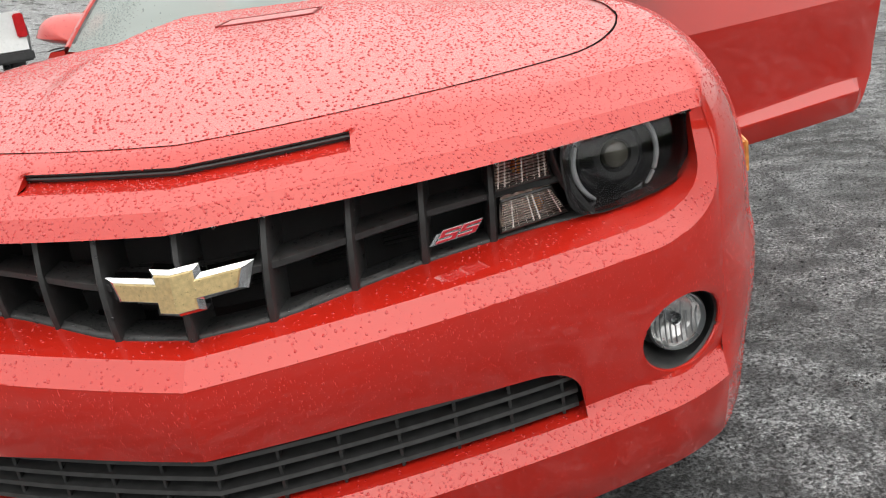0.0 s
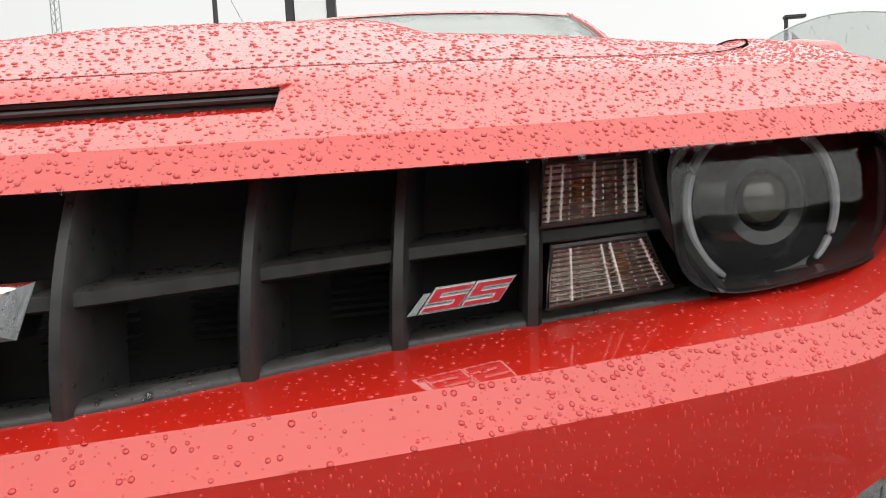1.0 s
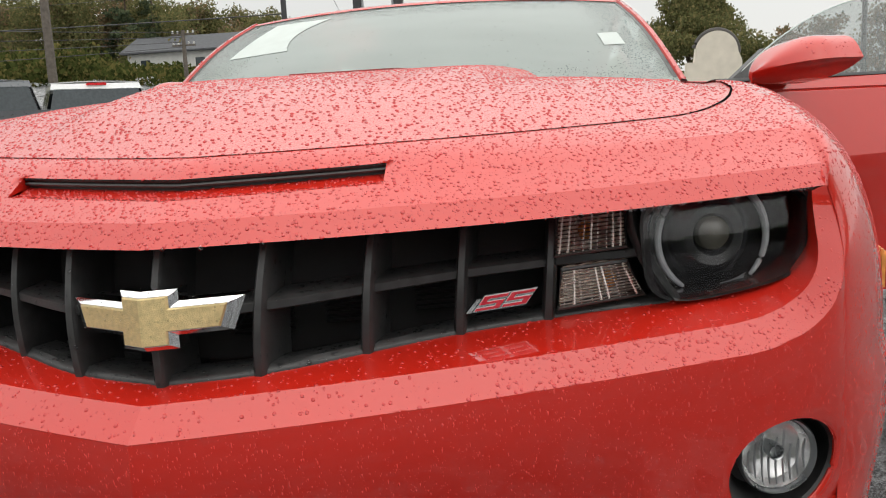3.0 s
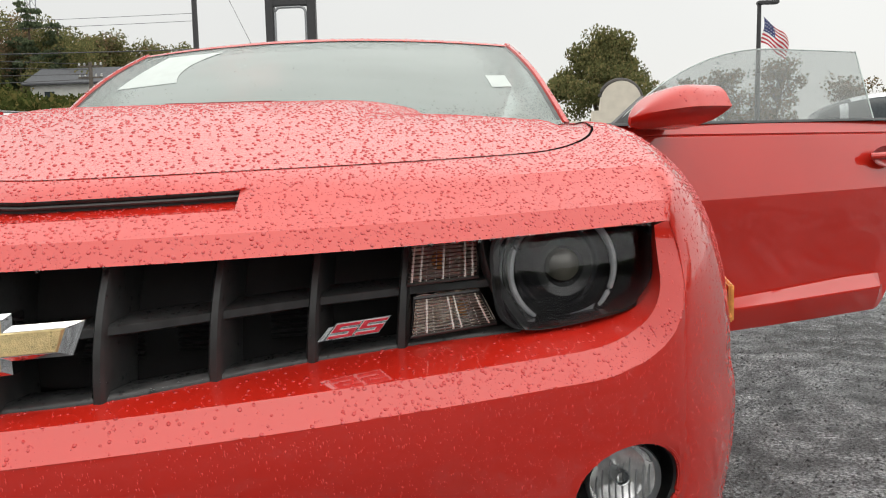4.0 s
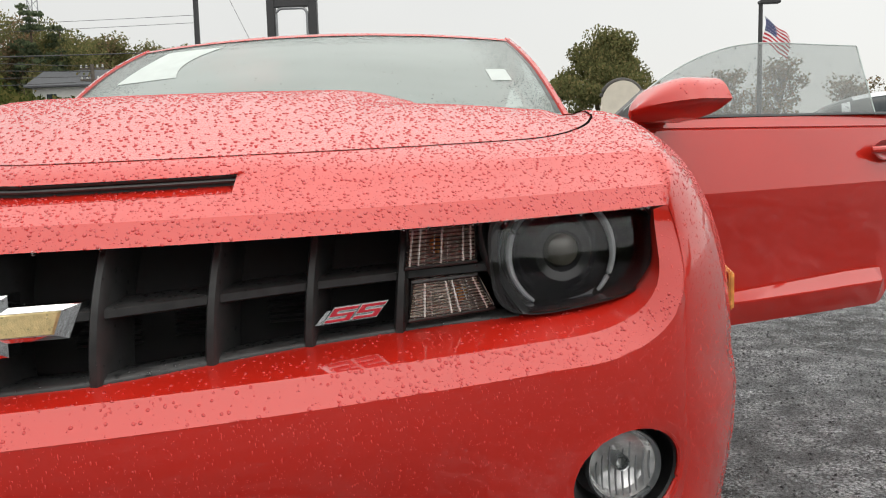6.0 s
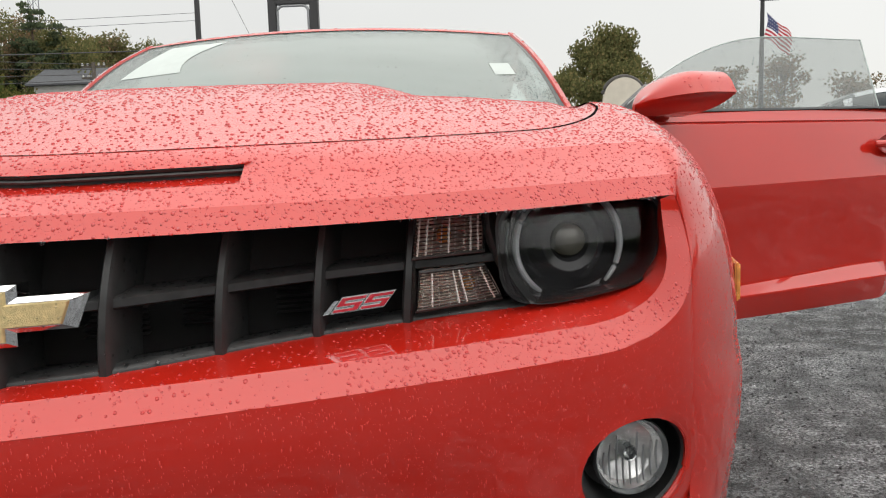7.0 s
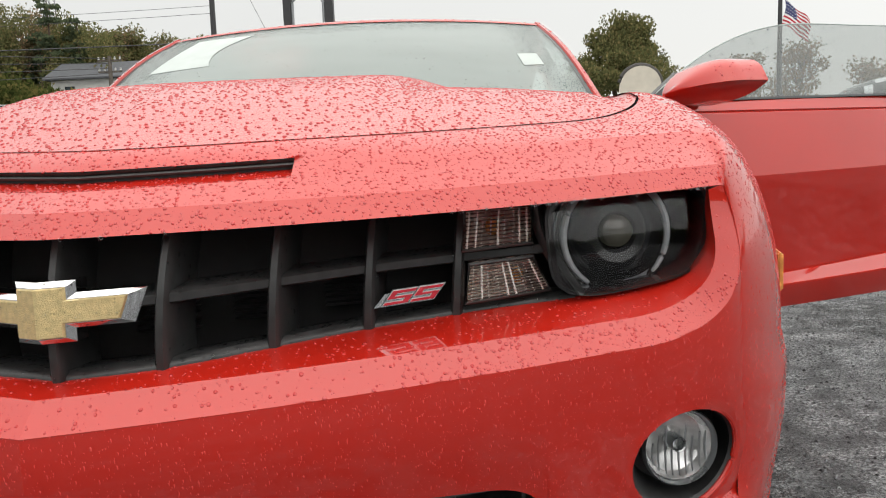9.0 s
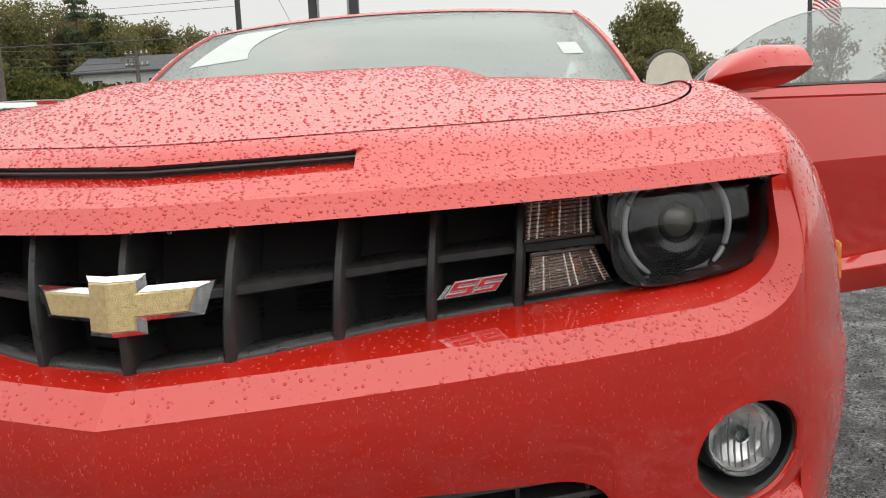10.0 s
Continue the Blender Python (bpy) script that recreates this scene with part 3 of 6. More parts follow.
def fender_point(k, w):
    top = fender_top(k)
    ys = 0.25 + (top.y - 0.281) * (1.735 - 0.25) / (cowl_y(0.7275) - 0.281)
    zb = arch(ys)
    z = top.z - (top.z - zb) * w * w
    xm = half_width(ys)
    if z > 0.62:
        q = max(0.0, 1 - ((z - 0.62) / (top.z - 0.62)) ** 2.12) ** (1 / 2.12)
        x = top.x + (xm - top.x) * q
    else:
        x = xm - 0.2 * (0.62 - z) ** 2
    y = top.y + (ys - top.y) * sm(0, 0.35, w)
    fl = sm(0.24, 0.37, y) * sm(0.66, 0.5, y)
    x += fl * 0.010 * sm(0.600, 0.572, z) * sm(0.36, 0.5, z)
    front = (1 - sm(0, 0.14, top.y - 0.281)) * (1 if k == 0 else sm(0, 0.18, w))
    if front > 0:
        if z > 0.765:
            lo, hi = 0.92, 1.0
            for _ in range(24):
                mid = (lo + hi) / 2
                lo, hi = (mid, hi) if band_out(mid)[1] < z else (lo, mid)
            xo = band_out(lo)[0]
            yo = face_y(xo) - 0.068 + rim_back(lo)
        else:
            xo, yo = SIDE_X, face_y(SIDE_X) + face_off(z) + rim_back(0.92) * max(0.0, (z - 0.418) / 0.347) ** 3
        x, y = x + (xo - x) * front, y + (yo - y) * front
    return (x, y, z)


ks = list(range(len(edge_rows)))
fenders = both_sides("front_fender", lambda bm: grid(bm, fender_point, ks, span(0, 1, 34)), PAINT, car, angle=50)


def blend_normals(one, others):
    """Lets the shading run on across the joint between two panels, creases kept."""
    a = one.data
    pa = [(v.co.copy(), v.normal.copy()) for v in a.vertices]
    wa = {}
    for ob in others:
        b = ob.data
        pb = [(v.co.copy(), v.normal.copy()) for v in b.vertices]
        sgn = 1 if pb[0][0].x > 0 else -1
        edge_b = sorted(set(range(35)) | set(range(0, len(pb), 35)))
        edge_a = [i for i, (p, n) in enumerate(pa) if p.x * sgn > 0.72]
        wb = {}
        for i in edge_b:
            j = min(edge_a, key=lambda q: (pa[q][0] - pb[i][0]).length_squared)
            if (pa[j][0] - pb[i][0]).length < 0.006 and not 0.79 < pb[i][0].z < 0.885:
                m = pb[i][1] if pb[i][1].dot(pa[j][1]) > 0 else -pb[i][1]
                wb[i] = (m + pa[j][1]).normalized()
                if j not in wa:
                    wa[j] = wb[i]
        keep_normals(b, wb)
    keep_normals(a, wa)


def keep_normals(me, wanted):
    """Sets the corners at the wanted vertices that lie near the wanted direction; the rest stay."""
    out = []
    base = [Vector(c.vector) for c in me.corner_normals]
    for lp, n in zip(me.loops, base):
        w = wanted.get(lp.vertex_index)
        if w is not None:
            w = w if w.dot(n) > 0 else -w
            out.append(tuple(w) if w.dot(n) > 0.86 else tuple(n))
        else:
            out.append(tuple(n))
    me.normals_split_custom_set(out)


blend_normals(fascia, fenders)


def marker(bm):
    box(bm, (-0.004, -0.045, -0.032), (0.005, 0.045, 0.032), pose(0.953, 0.60, 0.690, 0, 0, -8), 0.003)


both_sides("side_marker", marker, AMBER, car, "amber side marker lamp")

# ---- grille ----
bars_x = (0.0, 0.115, 0.226, 0.330, 0.437)


def mid_z(x):
    return 0.756 + 0.048 * abs(x)


def foot_z(x):
    return 0.676 + 0.0698 * abs(x)


# The near-black sheet behind the bars paints the depth's shade into the cells.
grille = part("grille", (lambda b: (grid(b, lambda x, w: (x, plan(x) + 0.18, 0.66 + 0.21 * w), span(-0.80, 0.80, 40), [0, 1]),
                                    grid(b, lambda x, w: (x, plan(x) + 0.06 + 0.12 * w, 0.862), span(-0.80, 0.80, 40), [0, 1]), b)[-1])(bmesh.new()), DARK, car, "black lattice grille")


def bar(bm, x):
    """An upright blade: rounded front, swelling at mid height, deep to the back."""
    zs = span(foot_z(x) - 0.002, brow_z(x) + 0.012, 12)
    rings = []
    for z in zs:
        f = (z - zs[0]) / (zs[-1] - zs[0])
        yf = plan(x) + grille_back(x) - 0.008 + 0.034 * f * f
        yf -= 0.006 * math.sin(f * math.pi)
        half = 0.0075 - 0.001 * f
        pts = [(-half * 0.55, yf), (half * 0.55, yf), (half, yf + 0.005), (half * 1.5, yf + 0.085), (-half * 1.5, yf + 0.085), (-half, yf + 0.005)]
        rings.append([bm.verts.new((x + a + (0.010 * (f - 0.45) if x else 0.0), b, z)) for a, b in pts])
    for a, b in zip(rings, rings[1:]):
        for k in range(6):
            bm.faces.new((a[k], a[(k + 1) % 6], b[(k + 1) % 6], b[k]))
    bm.faces.new(rings[0][::-1])
    bm.faces.new(rings[-1])


for bx in bars_x:
    for sgn in ((1,) if bx == 0 else (1, -1)):
        bm = bmesh.new()
        bar(bm, bx)
        for v in bm.verts:
            v.co.x *= sgn
        part("grille_bar", bm, PLASTIC, grille, angle=40)


def rail(bm, x0, x1, zfn, front, deep, thick, slope=0.0, n=24, prof=None):
    """A cross bar that follows the sweep of the nose."""
    prof = prof or [(0, -thick / 2), (0, thick / 2), (0.004, thick / 2 + 0.003), (deep, thick / 2 + 0.003 + slope), (deep, -thick / 2), (0.004, -thick / 2 - 0.002)]
    rings = [[bm.verts.new((x, plan(x) + grille_back(x) + front + a, zfn(x) + b)) for a, b in prof] for x in span(x0, x1, n)]
    for a, b in zip(rings, rings[1:]):
        for k in range(6):
            bm.faces.new((a[k], b[k], b[(k + 1) % 6], a[(k + 1) % 6]))
    bm.faces.new(rings[0])
    bm.faces.new(rings[-1][::-1])


for sgn in (1, -1):
    bm = bmesh.new()
    rail(bm, 0, 0.545, mid_z, 0.000, 0.055, 0.009, 0.004)
    for v in bm.verts:
        v.co.x *= sgn
    part("cross_bar", bm, PLASTIC, grille, angle=40)
    bm = bmesh.new()
    rail(bm, 0, 0.585, lambda x: foot_z(x) + 0.003, -0.003, 0.062, 0.008, 0.022, prof=[(0, -0.006), (0, -0.002), (0.002, 0.001), (0.010, 0.006), (0.060, 0.003), (0.060, -0.008)])
    for v in bm.verts:
        v.co.x *= sgn
    part("bottom_rail", bm, PLASTIC, grille, angle=40)
FIN = mat("grey_fins", (0.09, 0.09, 0.09), 0.5, 0.3, vary=0.2)
# cooling fins behind the lower openings
for a, b in zip(bars_x, bars_x[1:4]):
    for sgn in (1, -1):
        for i in range(8):
            bm = bmesh.new()
            z = foot_z((a + b) / 2) + 0.022 + 0.0068 * i
            x0, x1 = a + 0.030 + 0.006, b - 0.004
            grid(bm, lambda x, w: (sgn * x, plan(x) + 0.135 + 0.010 * w, z + 0.0018 * w), span(x0, x1, 4), [0, 1])
            part("cooling_fin", bm, FIN, grille)

# emblem: a plain slanted cross, gold in a bright bezel
emblem_out = [(-0.113, 0.024), (-0.033, 0.024), (-0.033, 0.040), (0.036, 0.040), (0.036, 0.024), (0.104, 0.024), (0.090, -0.021), (0.033, -0.021), (0.033, -0.039), (-0.036, -0.039), (-0.036, -0.021), (-0.101, -0.021)]


def emblem_face(a, b, d):
    fold = 0.42 * abs(a)
    return Vector((a * 0.975, -0.014 + fold + d, 0.7565 + b * 0.85))


def shrink(outline, k):
    pts = []
    n = len(outline)
    for i, p in enumerate(outline):
        a, b, c = Vector(outline[i - 1]), Vector(p), Vector(outline[(i + 1) % n])
        n1 = Vector(((b - a).y, -(b - a).x)).normalized()
        n2 = Vector(((c - b).y, -(c - b).x)).normalized()
        h = (n1 + n2).normalized()
        pts.append(tuple(b + h * (k / max(0.4, h.dot(n1)))))
    return pts


def tip_in(outline):
    """Wider bezel at the tips of the arms."""
    return [(a * 0.93 if abs(a) > 0.06 else a, b) for a, b in outline]


def fold_split(outline):
    """Adds points where the outline crosses the fold at its middle."""
    pts = []
    for p, q in zip(outline, outline[1:] + outline[:1]):
        pts.append(p)
        if p[0] * q[0] < -1e-9:
            w = p[0] / (p[0] - q[0])
            pts.append((0.0, p[1] + (q[1] - p[1]) * w))
    return pts


def folded_plate(bm, outer, inner, f_out, f_in, back):
    """A plate folded at the middle: bevelled rim between two outlines, and a face."""
    o = [bm.verts.new(emblem_face(a, b, f_out)) for a, b in outer]
    i_ = [bm.verts.new(emblem_face(a, b, f_in)) for a, b in inner]
    k_ = [bm.verts.new(emblem_face(a, b, back)) for a, b in outer]
    n = len(outer)
    for q in range(n):
        r = (q + 1) % n
        bm.faces.new((o[q], o[r], i_[r], i_[q]))
        bm.faces.new((o[r], o[q], k_[q], k_[r]))
    for side in (1, -1):
        loop = [v for v, p in zip(i_, inner) if p[0] * side >= -1e-9]
        bm.faces.new(loop)


emblem = part("emblem", (lambda b: (folded_plate(b, fold_split(emblem_out), fold_split(tip_in(shrink(emblem_out, 0.0065))), 0.006, 0.0, 0.03), b)[-1])(bmesh.new()), CHROME, car, "gold cross-shaped emblem with bright bezel", angle=20)
inner_o = fold_split(tip_in(shrink(emblem_out, 0.0076)))
part("inlay", (lambda b: (folded_plate(b, inner_o, fold_split(tip_in(shrink(emblem_out, 0.0090))), -0.0015, -0.004, 0.004), b)[-1])(bmesh.new()), GOLD, emblem, "gold enamel inlay", angle=20)

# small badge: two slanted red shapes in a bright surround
badge_c = Vector((0.381, 0.170, 0.737))
bd_x = Vector((0.082, 0.035, 0.005)).normalized()
bd_z = Vector((0.012, -0.02, 1)).normalized()
bd_n = bd_x.cross(bd_z).normalized()


def badge_pt(a, b, d):
    return badge_c + bd_x * (a + 0.85 * b) + bd_z * b + bd_n * d


zig = [(-0.0165, -0.0085), (0.0150, -0.0085), (0.0150, 0.0016), (-0.0085, 0.0016), (-0.0085, 0.0046), (0.0150, 0.0046), (0.0150, 0.0085), (-0.0165, 0.0085), (-0.0165, -0.0018), (0.0070, -0.0018), (0.0070, -0.0048), (-0.0165, -0.0048)]
badge = None
for cx in (-0.0175, 0.0175):
    bm = bmesh.new()
    prism(bm, shrink(zig, 0.0013), lambda a, c, d: badge_pt(a + cx, c, 0.004 - d), 0.004)
    if badge is None:
        prism(bm, [(-0.0440, -0.0098), (-0.0365, -0.0098), (-0.0365, 0.0060), (-0.0425, 0.0060)], lambda a, c, d: badge_pt(a, c, 0.0042 - d), 0.004)
        badge = part("badge", bm, CHROME, car, "small slanted red badge edged in chrome", smooth=False)
    else:
        prism(bm, [(-0.0520, -0.0100), (0.0150, -0.0100), (0.0150, -0.0088), (-0.0520, -0.0088)], lambda a, c, d: badge_pt(a + cx, c, 0.0040 - d), 0.004)
        part("bright_edge", bm, CHROME, badge, "chrome edging", smooth=False)
for cx in (-0.0175, 0.0175):
    bm = bmesh.new()
    prism(bm, shrink(zig, -0.0003), lambda a, c, d: badge_pt(a + cx, c, 0.0055 - d), 0.0035)
    part("red_shape", bm, BADGE, badge, "red enamel", smooth=False)

# ---- lamps ----


def lamp_y(x):
    return plan(x) + 0.020


def lamp_outline(n=48):
    """Rounded outline of the headlamp in (x, z)."""
    pts = []
    cx, cz, hx, hz = 0.660, 0.791, 0.112, 0.068
    for k in range(n):
        a = k * math.tau / n
        c, s = math.cos(a), math.sin(a)
        e = 2 / (3.3 if c < 0 and s < 0 else 4.6)
        x = cx + hx * math.copysign(abs(c) ** e, c)
        z = cz + hz * math.copysign(abs(s) ** e, s)
        z += 0.10 * (x - cx) if s < 0 else 0.02 * (x - cx)
        x += 0.10 * (z - cz) * (0.5 if c > 0 else -0.75)
        pts.append((x, z))
    return pts


def lamp_shell(bm, inset, y_out, y_in):
    out = lamp_outline()
    cx, cz = 0.658, 0.793
    a = [bm.verts.new((x, lamp_y(x) + y_out, z)) for x, z in out]
    b = [bm.verts.new((cx + (x - cx) * inset, lamp_y(x) + y_in, cz + (z - cz) * inset)) for x, z in out]
    n = len(out)
    for k in range(n):
        bm.faces.new((a[k], a[(k + 1) % n], b[(k + 1) % n], b[k]))
    return b


def bowl(bm):
    b = lamp_shell(bm, 0.90, 0.0, 0.012)
    n = len(b)
    c = [bm.verts.new(v.co + Vector((0.0, 0.055, 0))) for v in b]
    for k in range(n):
        bm.faces.new((b[k], b[(k + 1) % n], c[(k + 1) % n], c[k]))
    bm.faces.new(c)


headlights = both_sides("headlight", bowl, mat("gloss_black_housing", (0.012, 0.010, 0.011), 0.18, 0, 0.4, 0.2, 40), car, "dark-housed projector headlamp")
AXIS = Vector((0.30, -1, 0.02)).normalized()


def lamp_pose(x, z, back):
    m = AXIS.to_track_quat("Z", "Y").to_matrix().to_4x4()
    m.translation = Vector((x, lamp_y(x) + back, z))
    return m


HALO = mat("halo_ring", (0.50, 0.51, 0.53), 0.3, 0.1, 0.5, 0.1, 80)
HALO_POSE = lamp_pose(0.643, 0.792, 0.040)
both_sides("halo_ring", lambda bm: sweep(bm, [HALO_POSE @ Vector((0.0742 * math.cos(a), 0.0742 * math.sin(a), 0.004)) for a in span(radians(-46), radians(237), 64)], [0.0022 + 0.0028 * math.sin(q * math.pi) ** 0.35 for q in span(0, 1, 64)], 8), HALO, headlights, "pale light ring open at its foot")
both_sides("inner_ring", lambda bm: sweep(bm, [HALO_POSE @ Vector((0.0850 * math.cos(a), 0.0850 * math.sin(a), -0.002)) for a in span(radians(100), radians(225), 40)], 0.0009, 6), SATIN, headlights, "thin bright inner line")


def lamp_plate(bm):
    rim_in = [(-0.006, -0.079), (0.010, -0.0785), (0.028, -0.074), (0.046, -0.066)]
    rim_out = [(0.012, -0.062), (0.024, -0.060), (0.036, -0.056), (0.048, -0.050)]
    grid(bm, lambda u, w: HALO_POSE @ Vector((*(Vector(rim_in[u]).lerp(Vector(rim_out[u]), w)), 0.002 - 0.006 * math.sin(w * math.pi))), range(4), span(0, 1, 4))


both_sides("reflector_plate", lamp_plate, mat("lamp_mirror_plate", (0.60, 0.60, 0.61), 0.25, 0.2, 0.6, 0.15, 90), headlights, "bright reflector plate below the ring")
both_sides("reflector", lambda bm: lathe(bm, [(0.023, 0.004), (0.028, 0.010), (0.040, 0.012), (0.058, 0.002), (0.069, -0.006)], lamp_pose(0.643, 0.794, 0.048), 48), mat("smoked_bezel", (0.012, 0.012, 0.014), 0.2, 0.0, 0.3), headlights, "smoked bezel")
both_sides("projector", lambda bm: lathe(bm, [(0.024, -0.01), (0.024, 0.006), (0.021, 0.012), (0.012, 0.017), (0.0, 0.019)], lamp_pose(0.643, 0.796, 0.048), 40), mat("projector_lens", (0.085, 0.08, 0.066), 0.14, 0.2, 0.3, 0.3, 30), headlights, "glass projector lens")


def lens(bm):
    out = lamp_outline()
    cx, cz = 0.658, 0.793
    prev = None
    for q in (1.0, 0.97, 0.85, 0.65, 0.4, 0.15):
        ring = [bm.verts.new((cx + (x - cx) * q, lamp_y(cx + (x - cx) * q) + -0.002 + 0.14 * (z - cz) * q + 2.0 * ((z - cz) * q) ** 2 - 0.003 * (1 - q * q), cz + (z - cz) * q)) for x, z in out]
        if prev:
            n = len(ring)
            for k in range(n):
                bm.faces.new((prev[k], prev[(k + 1) % n], ring[(k + 1) % n], ring[k]))
        prev = ring
    bm.faces.new(prev)


for o in both_sides("lens", lens, LENS, headlights, "clear lens"):
    o.visible_shadow = False
both_sides("seal", lambda bm: lamp_shell(bm, 0.965, -0.003, 0.002), RUBBER, headlights, "black seal")

# Whitish rods paint the bright reflected streaks inside the signals.
STREAK = mat("signal_streak_white", (0.95, 0.92, 0.88), 0.20, 0.1, 1.0, 0.3, 120)
# Dark rods paint the shaded gaps between the lens's cross ribs.
RIB_GAP = mat("signal_rib_gap", (0.06, 0.045, 0.04), 0.3, 0, 0.6, 0.3, 120)
# turn signals: ribbed clear lens over an amber-flecked reflector
SIG_BACK = mat("signal_reflector", (0.93, 0.80, 0.68), 0.30, 0.0, 0.5, 0.40, 55)


def sig_pt(u, v, up, dy):
    x0, x1 = (0.449 - 0.004 * up, 0.531) if up else (0.448, 0.553 - 0.022 * v)
    x0 += 0.006 * (v - 0.5)
    x = x0 + (x1 - x0) * u
    if up:
        z0, z1 = mid_z(x) + 0.010, brow_z(x) - 0.003
    else:
        z0, z1 = foot_z(x) + 0.014, mid_z(x) - 0.009
    return Vector((x, plan(x) + 0.050 + dy, z0 + (z1 - z0) * v))


for up in (1, 0):
    sigs = both_sides("turn_signal", lambda bm: grid(bm, lambda u, v: sig_pt(u, v, up, 0.020 + 0.008 * abs(math.sin(u * 8 * math.pi / 2)) + 0.012 * math.sin(v * math.pi)), span(0, 1, 48), span(0, 1, 8)), SIG_BACK, car, "ribbed clear turn signal with amber flecks")

    def ribs(bm):
        n = 9 if up else 11
        for i in range(n):
            for u0 in range(10):
                grid(bm, lambda u, v: sig_pt(u, v, up, -0.0050 * math.sin(max(0, min(1, (v * n - i))) * math.pi) - 0.0030 * math.sin((u * 10 - u0) * math.pi)), span(u0 / 10, (u0 + 1) / 10, 3), span(i / n, (i + 1) / n, 4))
        bmesh.ops.remove_doubles(bm, verts=bm.verts, dist=0.0002)
    for o in both_sides("ribbed_lens", ribs, SIGNAL, sigs, "ribbed clear lens", angle=60):
        o.visible_shadow = False
    both_sides("bulb", lambda bm: lathe(bm, [(0, -0.012), (0.006, -0.010), (0.009, -0.004), (0.0095, 0.003), (0.006, 0.010), (0, 0.012)], Matrix.Translation(sig_pt(0.42 if up else 0.66, 0.5, up, 0.013)), 24), AMBER, sigs, "amber bulb")
    for q in range(9):
        u = 0.07 + 0.107 * q + 0.012 * math.sin(q * 2.3)
        both_sides("flute", lambda bm: sweep(bm, [sig_pt(u, v, up, -0.0025) for v in (0.04, 0.35, 0.65, 0.96)], 0.0008 + 0.0010 * (math.sin(q * 1.7 + up) > 0.3), 6), STREAK, sigs, "pale rod painted for an upright bright streak")
    for q in range(9 if up else 11):
        v = (q + 1) / (10 if up else 12)
        both_sides("rib", lambda bm: sweep(bm, [sig_pt(u, v, up, -0.003) for u in span(0.02, 0.98, 6)], 0.0011, 5), RIB_GAP, sigs, "fine dark line painted for the gap between ribs")
    both_sides("frame", lambda bm: [sweep(bm, [sig_pt(u, v, up, -0.001) for u, v in ((0, 0), (1, 0), (1, 1), (0, 1))], 0.003, 6, closed=True)], PLASTIC, sigs, "black frame")
# black pillar between signals and headlamp
both_sides("lamp_pillar", lambda bm: grid(bm, lambda w, v: (0.528 + 0.020 * w + 0.052 * (1 - v) ** 2, plan(0.54) + 0.052 - 0.014 * math.sin(w * math.pi), 0.722 + 0.125 * v), span(0, 1, 6), span(0, 1, 10)), PLASTIC, grille)

# fog lamps
FOG_Y = face_y(FOG.x) - 0.052
FOG_BOWL = mat("fog_mirror", (0.80, 0.80, 0.80), 0.18, 0.7, 0.6, 0.25, 60)
FOG_AX = Vector((0.26, -1, 0.0)).normalized()


def fog_pose(back, dx=0.0, dz=0.0):
    m = FOG_AX.to_track_quat("Z", "Y").to_matrix().to_4x4()
    m.translation = Vector((FOG.x + dx, FOG_Y + back, FOG.z + dz))
    return m


def fog_cup(bm):
    n = 56
    def ring(r, y):
        out = []
        for k in range(n):
            a = k * math.tau / n
            x, z = FOG.x + math.cos(a) * r * FOG_W, FOG.z + math.sin(a) * r
            out.append(bm.verts.new((x, face_y(x) + face_off(z) + y, z)))
        return out
    rings = [ring(0.071, 0.001), ring(0.065, 0.012), ring(0.060, 0.085), ring(0.03, 0.09)]
    for a, b in zip(rings, rings[1:]):
        for k in range(n):
            bm.faces.new((a[k], a[(k + 1) % n], b[(k + 1) % n], b[k]))
    bm.faces.new(rings[-1])


fogs = both_sides("fog_lamp", fog_cup, PLASTIC, car, "round clear fog lamp in a black cup")


def fog_lip(bm):
    n = 64
    pts = []
    for k in range(n):
        a = k * math.tau / n
        x, z = FOG.x + math.cos(a) * 0.0715 * FOG_W, FOG.z + math.sin(a) * 0.0715
        pts.append((x, face_y(x) + face_off(z) + 0.001, z))
    sweep(bm, pts, 0.004, 8, closed=True)


both_sides("rim", fog_lip, PAINT, fogs, "red rolled edge")
both_sides("bezel", lambda bm: lathe(bm, [(0.049, -0.02), (0.0535, 0.0), (0.0510, 0.005), (0.0480, 0.0), (0.047, -0.02)], fog_pose(0.030, -0.002, 0.006), 48), SATIN, fogs, "bright ring")
both_sides("bowl", lambda bm: lathe(bm, [(0.047, -0.004), (0.041, -0.020), (0.026, -0.031), (0.010, -0.034), (0.009, -0.012), (0.0, -0.010)], fog_pose(0.030, -0.002, 0.006), 40), FOG_BOWL, fogs, "mirror bowl")


def fog_ribs(bm):
    m = fog_pose(0.030, -0.002, 0.006)
    for i in range(-4, 5):
        x = i * 0.0095 + 0.001 * math.sin(i * 3.0)
        h = math.sqrt(0.045 ** 2 - x * x) * 0.90
        top = h * (0.55 + 0.25 * math.sin(i * 2.1))
        sweep(bm, [m @ Vector((x, top + (-h - top) * q, -0.002 - 0.004 * math.sin(q * math.pi))) for q in span(0, 1, 6)], [0.0011 + 0.0006 * math.sin(q * math.pi) for q in span(0, 1, 6)], 6)


